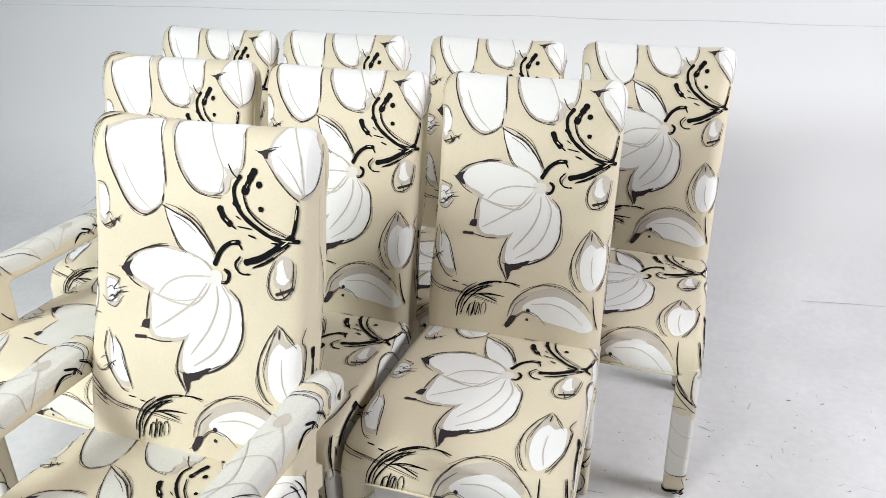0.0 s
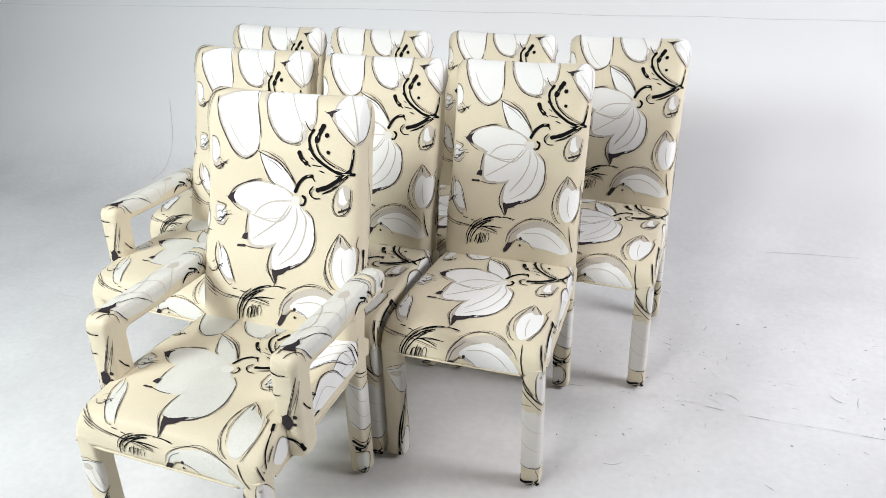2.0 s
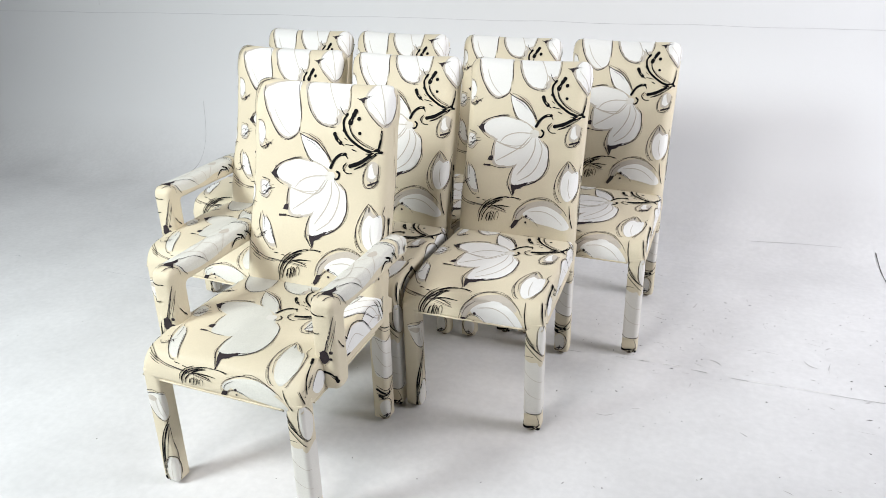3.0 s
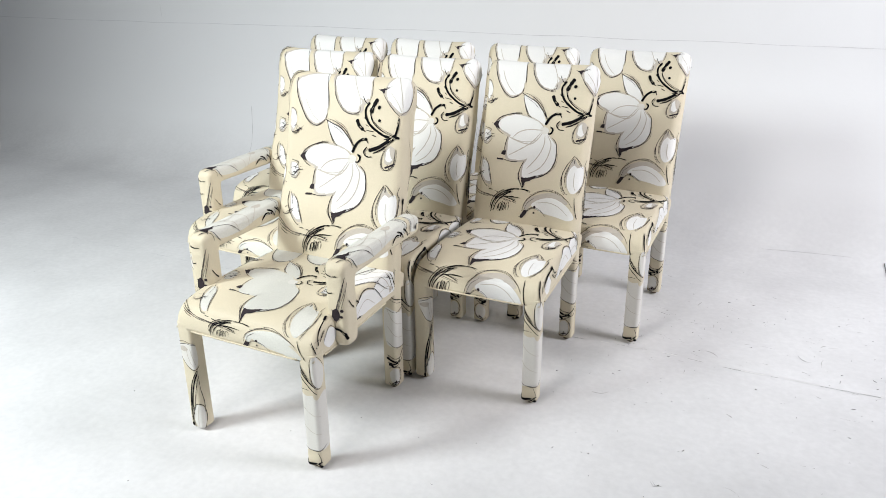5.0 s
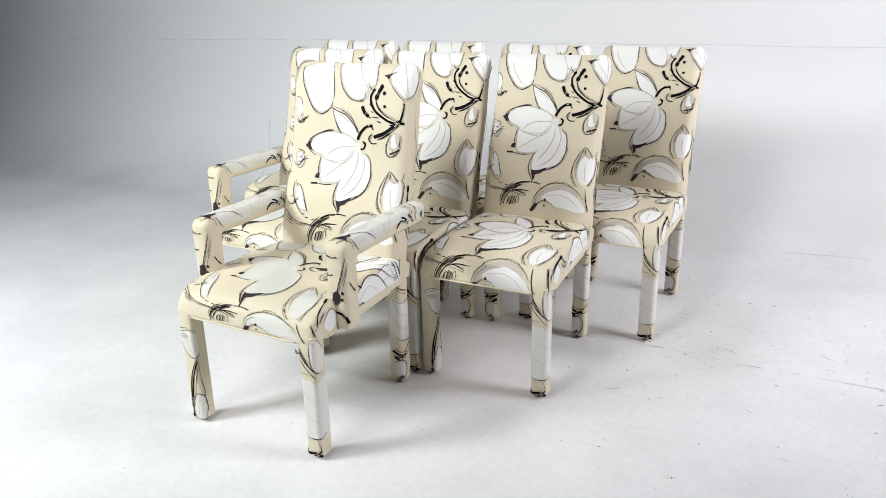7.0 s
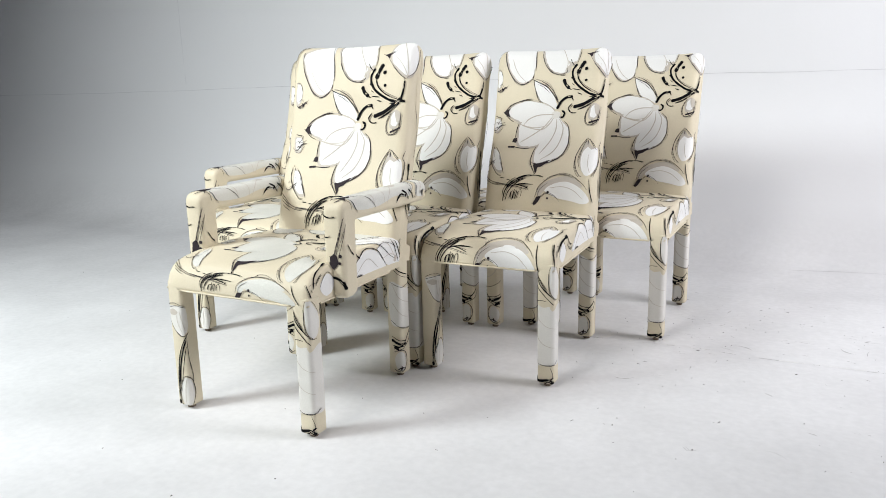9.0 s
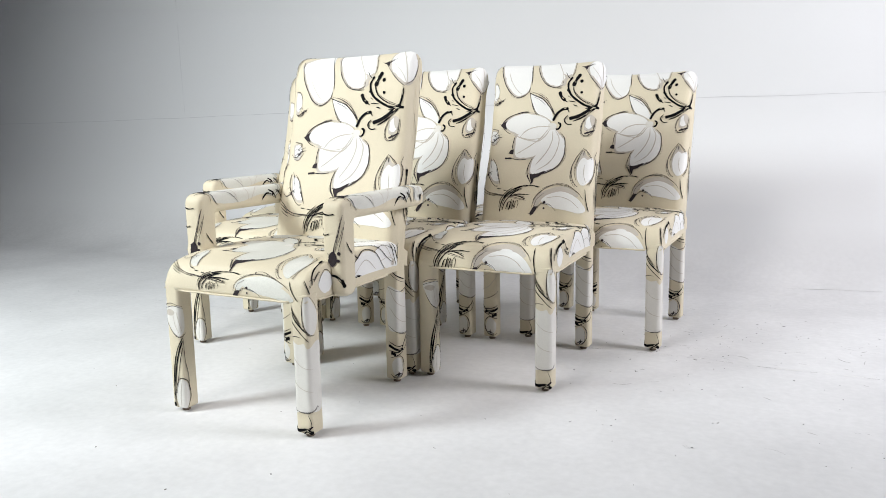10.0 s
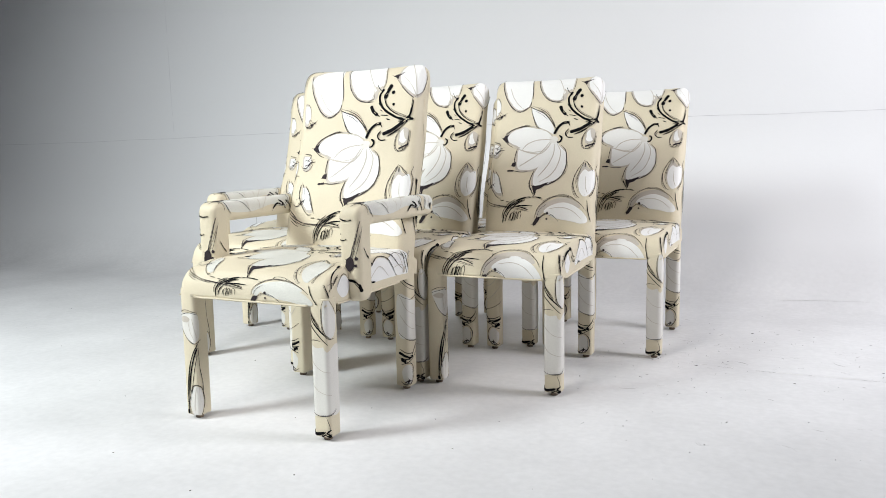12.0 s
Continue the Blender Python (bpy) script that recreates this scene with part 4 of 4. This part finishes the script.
    if arms:
        for sgn in (-1, 1):
            c, w, y, top = sgn * (hw - 0.002), 0.034, 0.125, 0.640
            ao = rounded([(y, rail - 0.008, 0.032), (y + 0.07, rail - 0.008, 0.032), (y + 0.07, top - 0.06, 0.012), (0.59, top - 0.06, 0.029),
                          (0.59, top + 0.004, 0.029), (y, top, 0.034)], 0.004)
            arm = Pad(ao, c - w, c + w, 0.017, xyz, 0.002, start=(y, rail + 0.02))
            fwd = (arm.at(0.05)[0].y > arm.at(0.01)[0].y)
            crown = min((abs(arm.s[q] - (0.255 if fwd else arm.len - 0.255)), arm.s[q]) for q in range(len(ao)))[1]
            arm.fold = 0.004
            side = arm.flat + 0.017 * math.pi / 2 + 0.03
            aob = part("armrest", arm.mesh("armrest", [CREAM]), chair)
            go = 1 if fwd else -1
            d = Print()
            arm_cloth(d)
            part("floral_print", d.mesh("floral_print", arm, lambda u, v: (v / 100, crown + go * (u / 100 - 0.005)), (-side, side), (crown - 0.47, crown + 0.47)), aob)
            d = Print()
            post_cloth(d)
            foot = 0.0 if fwd else arm.len
            part("floral_print", d.mesh("floral_print", arm, lambda u, v: (u / 100, foot + go * (v - 37.3) / 100), (-side, side), (foot - 0.245, foot + 0.245)), aob)
    return chair


SIDE = "armless dining chair upholstered in cream cotton with ink lotus print"
ARM = "padded armchair upholstered in cream cotton with ink lotus print"
side_chair = chair_parts("dining_chair", 0.231, 0.2115, SIDE)
side_chair.matrix_basis = pose(-0.326, 1.081, 0)
arm_chair = chair_parts("dining_armchair", 0.260, 0.2385, ARM, True, 0.012)
arm_chair.matrix_basis = pose(-0.825, 0.488, 0, 0, 0, -1.4)
copy_thing(side_chair, pose(-0.798, 1.068, 0, 0, 0, -0.3))
low_chair = chair_parts("dining_chair", 0.231, 0.2115, SIDE, False, -0.019)
low_chair.matrix_basis = pose(-0.107, 1.66, 0, 0, 0, -1.9)
copy_thing(low_chair, pose(-0.594, 1.66, 0, 0, 0, -2.6))
for x, y, turn in ((-1.068, 1.563, -3.4), (-1.517, 1.557, -3.0)):
    copy_thing(side_chair, pose(x, y, 0, 0, 0, turn))
copy_thing(arm_chair, pose(-1.319, 1.07, 0, 0, 0, -2.9) @ Matrix.Diagonal((1, 1, 0.99, 1)))


# ---- marks and wear of the studio ----
def strip(name, pts, width, lift, mat, label, wobble=0.003, gaps=0.0, seed=1):
    """A thin raised line of old filler or dirt along a joint, uneven in width and broken here and there."""
    rnd = random.Random(seed)
    run = spline([Vector(p) for p in pts], 0.03)
    verts, faces, last = [], [], None
    for i, p in enumerate(run):
        t = (run[min(i + 1, len(run) - 1)] - run[max(i - 1, 0)]).normalized()
        n = Vector(lift)
        s = n.cross(t).normalized()
        q = p + s * wobble * noise.noise(p * 3.1) + n.normalized() * 0.0012
        w = width * (0.55 + 0.9 * abs(noise.noise(p * 9.7 + Vector((seed, 0, 0)))))
        if rnd.random() < gaps:
            last = None
            continue
        b = len(verts)
        verts += [q + s * w / 2, q - s * w / 2]
        if last is not None:
            faces.append((last, last + 1, b + 1, b))
        last = b
    return tagged(new(name, mesh_of(name, verts, faces, [mat], None, False)), label, kind="structure")


UP, OUT = (0, 0, 1), (0, -1, 0)
strip("trim", [(X0, BACK, SEAM_Z - 0.02), (-5, BACK, SEAM_Z - 0.025), (-2, BACK, SEAM_Z), (0.5, BACK, SEAM_Z + 0.004), (3, BACK, SEAM_Z), (X1, BACK, SEAM_Z)], 0.0042, OUT, SEAM,
      "fine grey joint line along the studio wall", 0.006, 0.0, 3)
strip("trim", [(-3.85, BACK, SEAM_Z + 0.03), (-3.86, BACK, 1.8), (-3.85, BACK, TOP)], 0.0035, OUT, SEAM, "faint upright joint in the studio wall", 0.004, 0.1, 4)
strip("trim", [(-5.72, BACK, 0.95), (-5.72, BACK, 0.6), (-5.72, BACK - 0.03, 0.45)], 0.008, OUT, WALL, "faint upright joint in the studio wall", 0.004, 0.0, 5)
JOINT = [(-0.3, 1.612, 0), (0.25, 1.632, 0), (0.52, 1.618, 0), (0.9, 1.626, 0), (2.2, 1.63, 0), (X1, 1.64, 0)]
strip("trim", JOINT, 0.0045, UP, FILLER, "pale filled joint across the white floor", 0.004, 0.3, 16)
strip("trim", [(x, y - 0.003, z) for x, y, z in JOINT], 0.0026, UP, CRACK, "broken dark edge of the joint across the white floor", 0.009, 0.42, 6)
strip("trim", [(X0, 1.6, 0), (-4, 1.6, 0), (-1.9, 1.6, 0), (-0.2, 1.60, 0)], 0.0036, UP, SEAM, "cracked joint across the white floor", 0.010, 0.2, 7)
strip("trim", [(-2.80, -2, 0), (-2.80, 0.8, 0), (-2.80, 1.836, 0), (-2.81, 2.55, 0)], 0.005, UP, SEAM, "faint joint running back along the white floor", 0.008, 0.3, 8)
strip("trim", [(1.068, 2.60, 0), (1.056, 2.72, 0.004), (1.043, 2.86, 0.037)], 0.0055, UP, SPECK, "short dark slot in the studio floor", 0.001, 0.0, 9)
strip("trim", [(0.50, 2.84, 0.031), (0.70, 2.86, 0.036), (0.90, 2.87, 0.040)], 0.004, UP, CRACK, "thin dark scratch at the foot of the curve", 0.002, 0.12, 10)


def on_cove(x, z):
    a = math.acos(1 - z / SEAM_Z)
    return (x, COVE + (BACK - COVE) * math.sin(a), z)


strip("trim", [on_cove(-2.98, 0.40), on_cove(-2.90, 0.24), on_cove(-2.85, 0.14), on_cove(-2.83, 0.07), on_cove(-2.86, 0.035)], 0.0022, (0, -0.7, 0.7), CRACK,
      "hairline crack hooking down the studio wall", 0.002, 0.0, 12)


def grit():
    """Loose chips, threads and scuffs strewn over the floor, most of them to the side of the chairs."""
    rnd = random.Random(11)
    verts, faces = [], []
    spots = [(rnd.uniform(-0.1, 1.6), rnd.triangular(0.6, 2.6, 1.9)) for _ in range(190)]
    spots += [(rnd.uniform(-3.2, 1.5), rnd.uniform(-0.2, 1.7)) for _ in range(50)]
    spots += [(0.364, 0.839), (-1.074, 0.208), (-0.536, 0.27), (0.341, 1.693), (0.186, 1.943), (0.58, 1.504)]
    for k, (x, y) in enumerate(spots):
        n, r = rnd.randint(5, 8), abs(rnd.gauss(0, 0.0010)) + 0.0005
        if k > 239:
            r = 0.0026
        stretch, turn = rnd.choice((1, 1, 1.2, 1.5, 2.2, 4)) if k <= 239 else 1.3, rnd.uniform(0, 6.28)
        b, h = len(verts), rnd.uniform(0.0008, 0.0022)
        for ring, z in ((1.0, 0.0002), (0.7, h)):
            for i in range(n):
                a = i / n * 6.28318
                px, py = math.cos(a) * r * ring * stretch * rnd.uniform(0.7, 1.2), math.sin(a) * r * ring / stretch ** 0.5
                verts.append((x + px * math.cos(turn) - py * math.sin(turn), y + px * math.sin(turn) + py * math.cos(turn), z))
        faces += [(b + i, b + (i + 1) % n, b + n + (i + 1) % n, b + n + i) for i in range(n)]
        faces.append([b + n + i for i in range(n)])
    ob = new("floor_grit", mesh_of("floor_grit", verts, faces, [SPECK], None, False))
    tagged(ob, "dark chips and threads scattered over the white floor", "debris", kind="stuff")


grit()


def scuffs():
    """Faint rubber strokes and hair-thin scratches rubbed on to the floor beside the chairs."""
    rnd = random.Random(23)
    verts, faces = [], []
    for _ in range(100):
        x, y = rnd.uniform(0.05, 1.5), rnd.triangular(0.7, 2.7, 1.8)
        turn, bend = rnd.gauss(-0.2, 0.7), rnd.uniform(-12, 12)
        long, w = rnd.choice((0.012, 0.02, 0.03, 0.03, 0.05, 0.07)), rnd.choice((0.0006, 0.0008, 0.0011, 0.0022))
        last = None
        for i in range(7):
            t = (i / 6 - 0.5) * long
            a = turn + bend * t
            px, py = x + t * math.cos(a), y + t * math.sin(a)
            h = w * (1 - abs(i / 3 - 1) ** 2) * rnd.uniform(0.6, 1.2)
            b = len(verts)
            verts += [(px - math.sin(a) * h, py + math.cos(a) * h, 0.0009), (px + math.sin(a) * h, py - math.cos(a) * h, 0.0009)]
            if last is not None:
                faces.append((last, last + 1, b + 1, b))
            last = b
    ob = new("floor_scuffs", mesh_of("floor_scuffs", verts, faces, [SCUFF], None, False))
    tagged(ob, "faint grey rubber scuffs on the white floor", "scuff marks", kind="stuff")


scuffs()
strip("trim", [(0.340, 0.846, 0), (0.352, 0.828, 0), (0.374, 0.838, 0)], 0.002, UP, CRACK, "small angled pencil mark on the white floor", 0.0, 0.0, 31)
strip("trim", [(0.346, 0.848, 0), (0.357, 0.833, 0)], 0.0016, UP, CRACK, "small angled pencil mark on the white floor", 0.0, 0.0, 32)
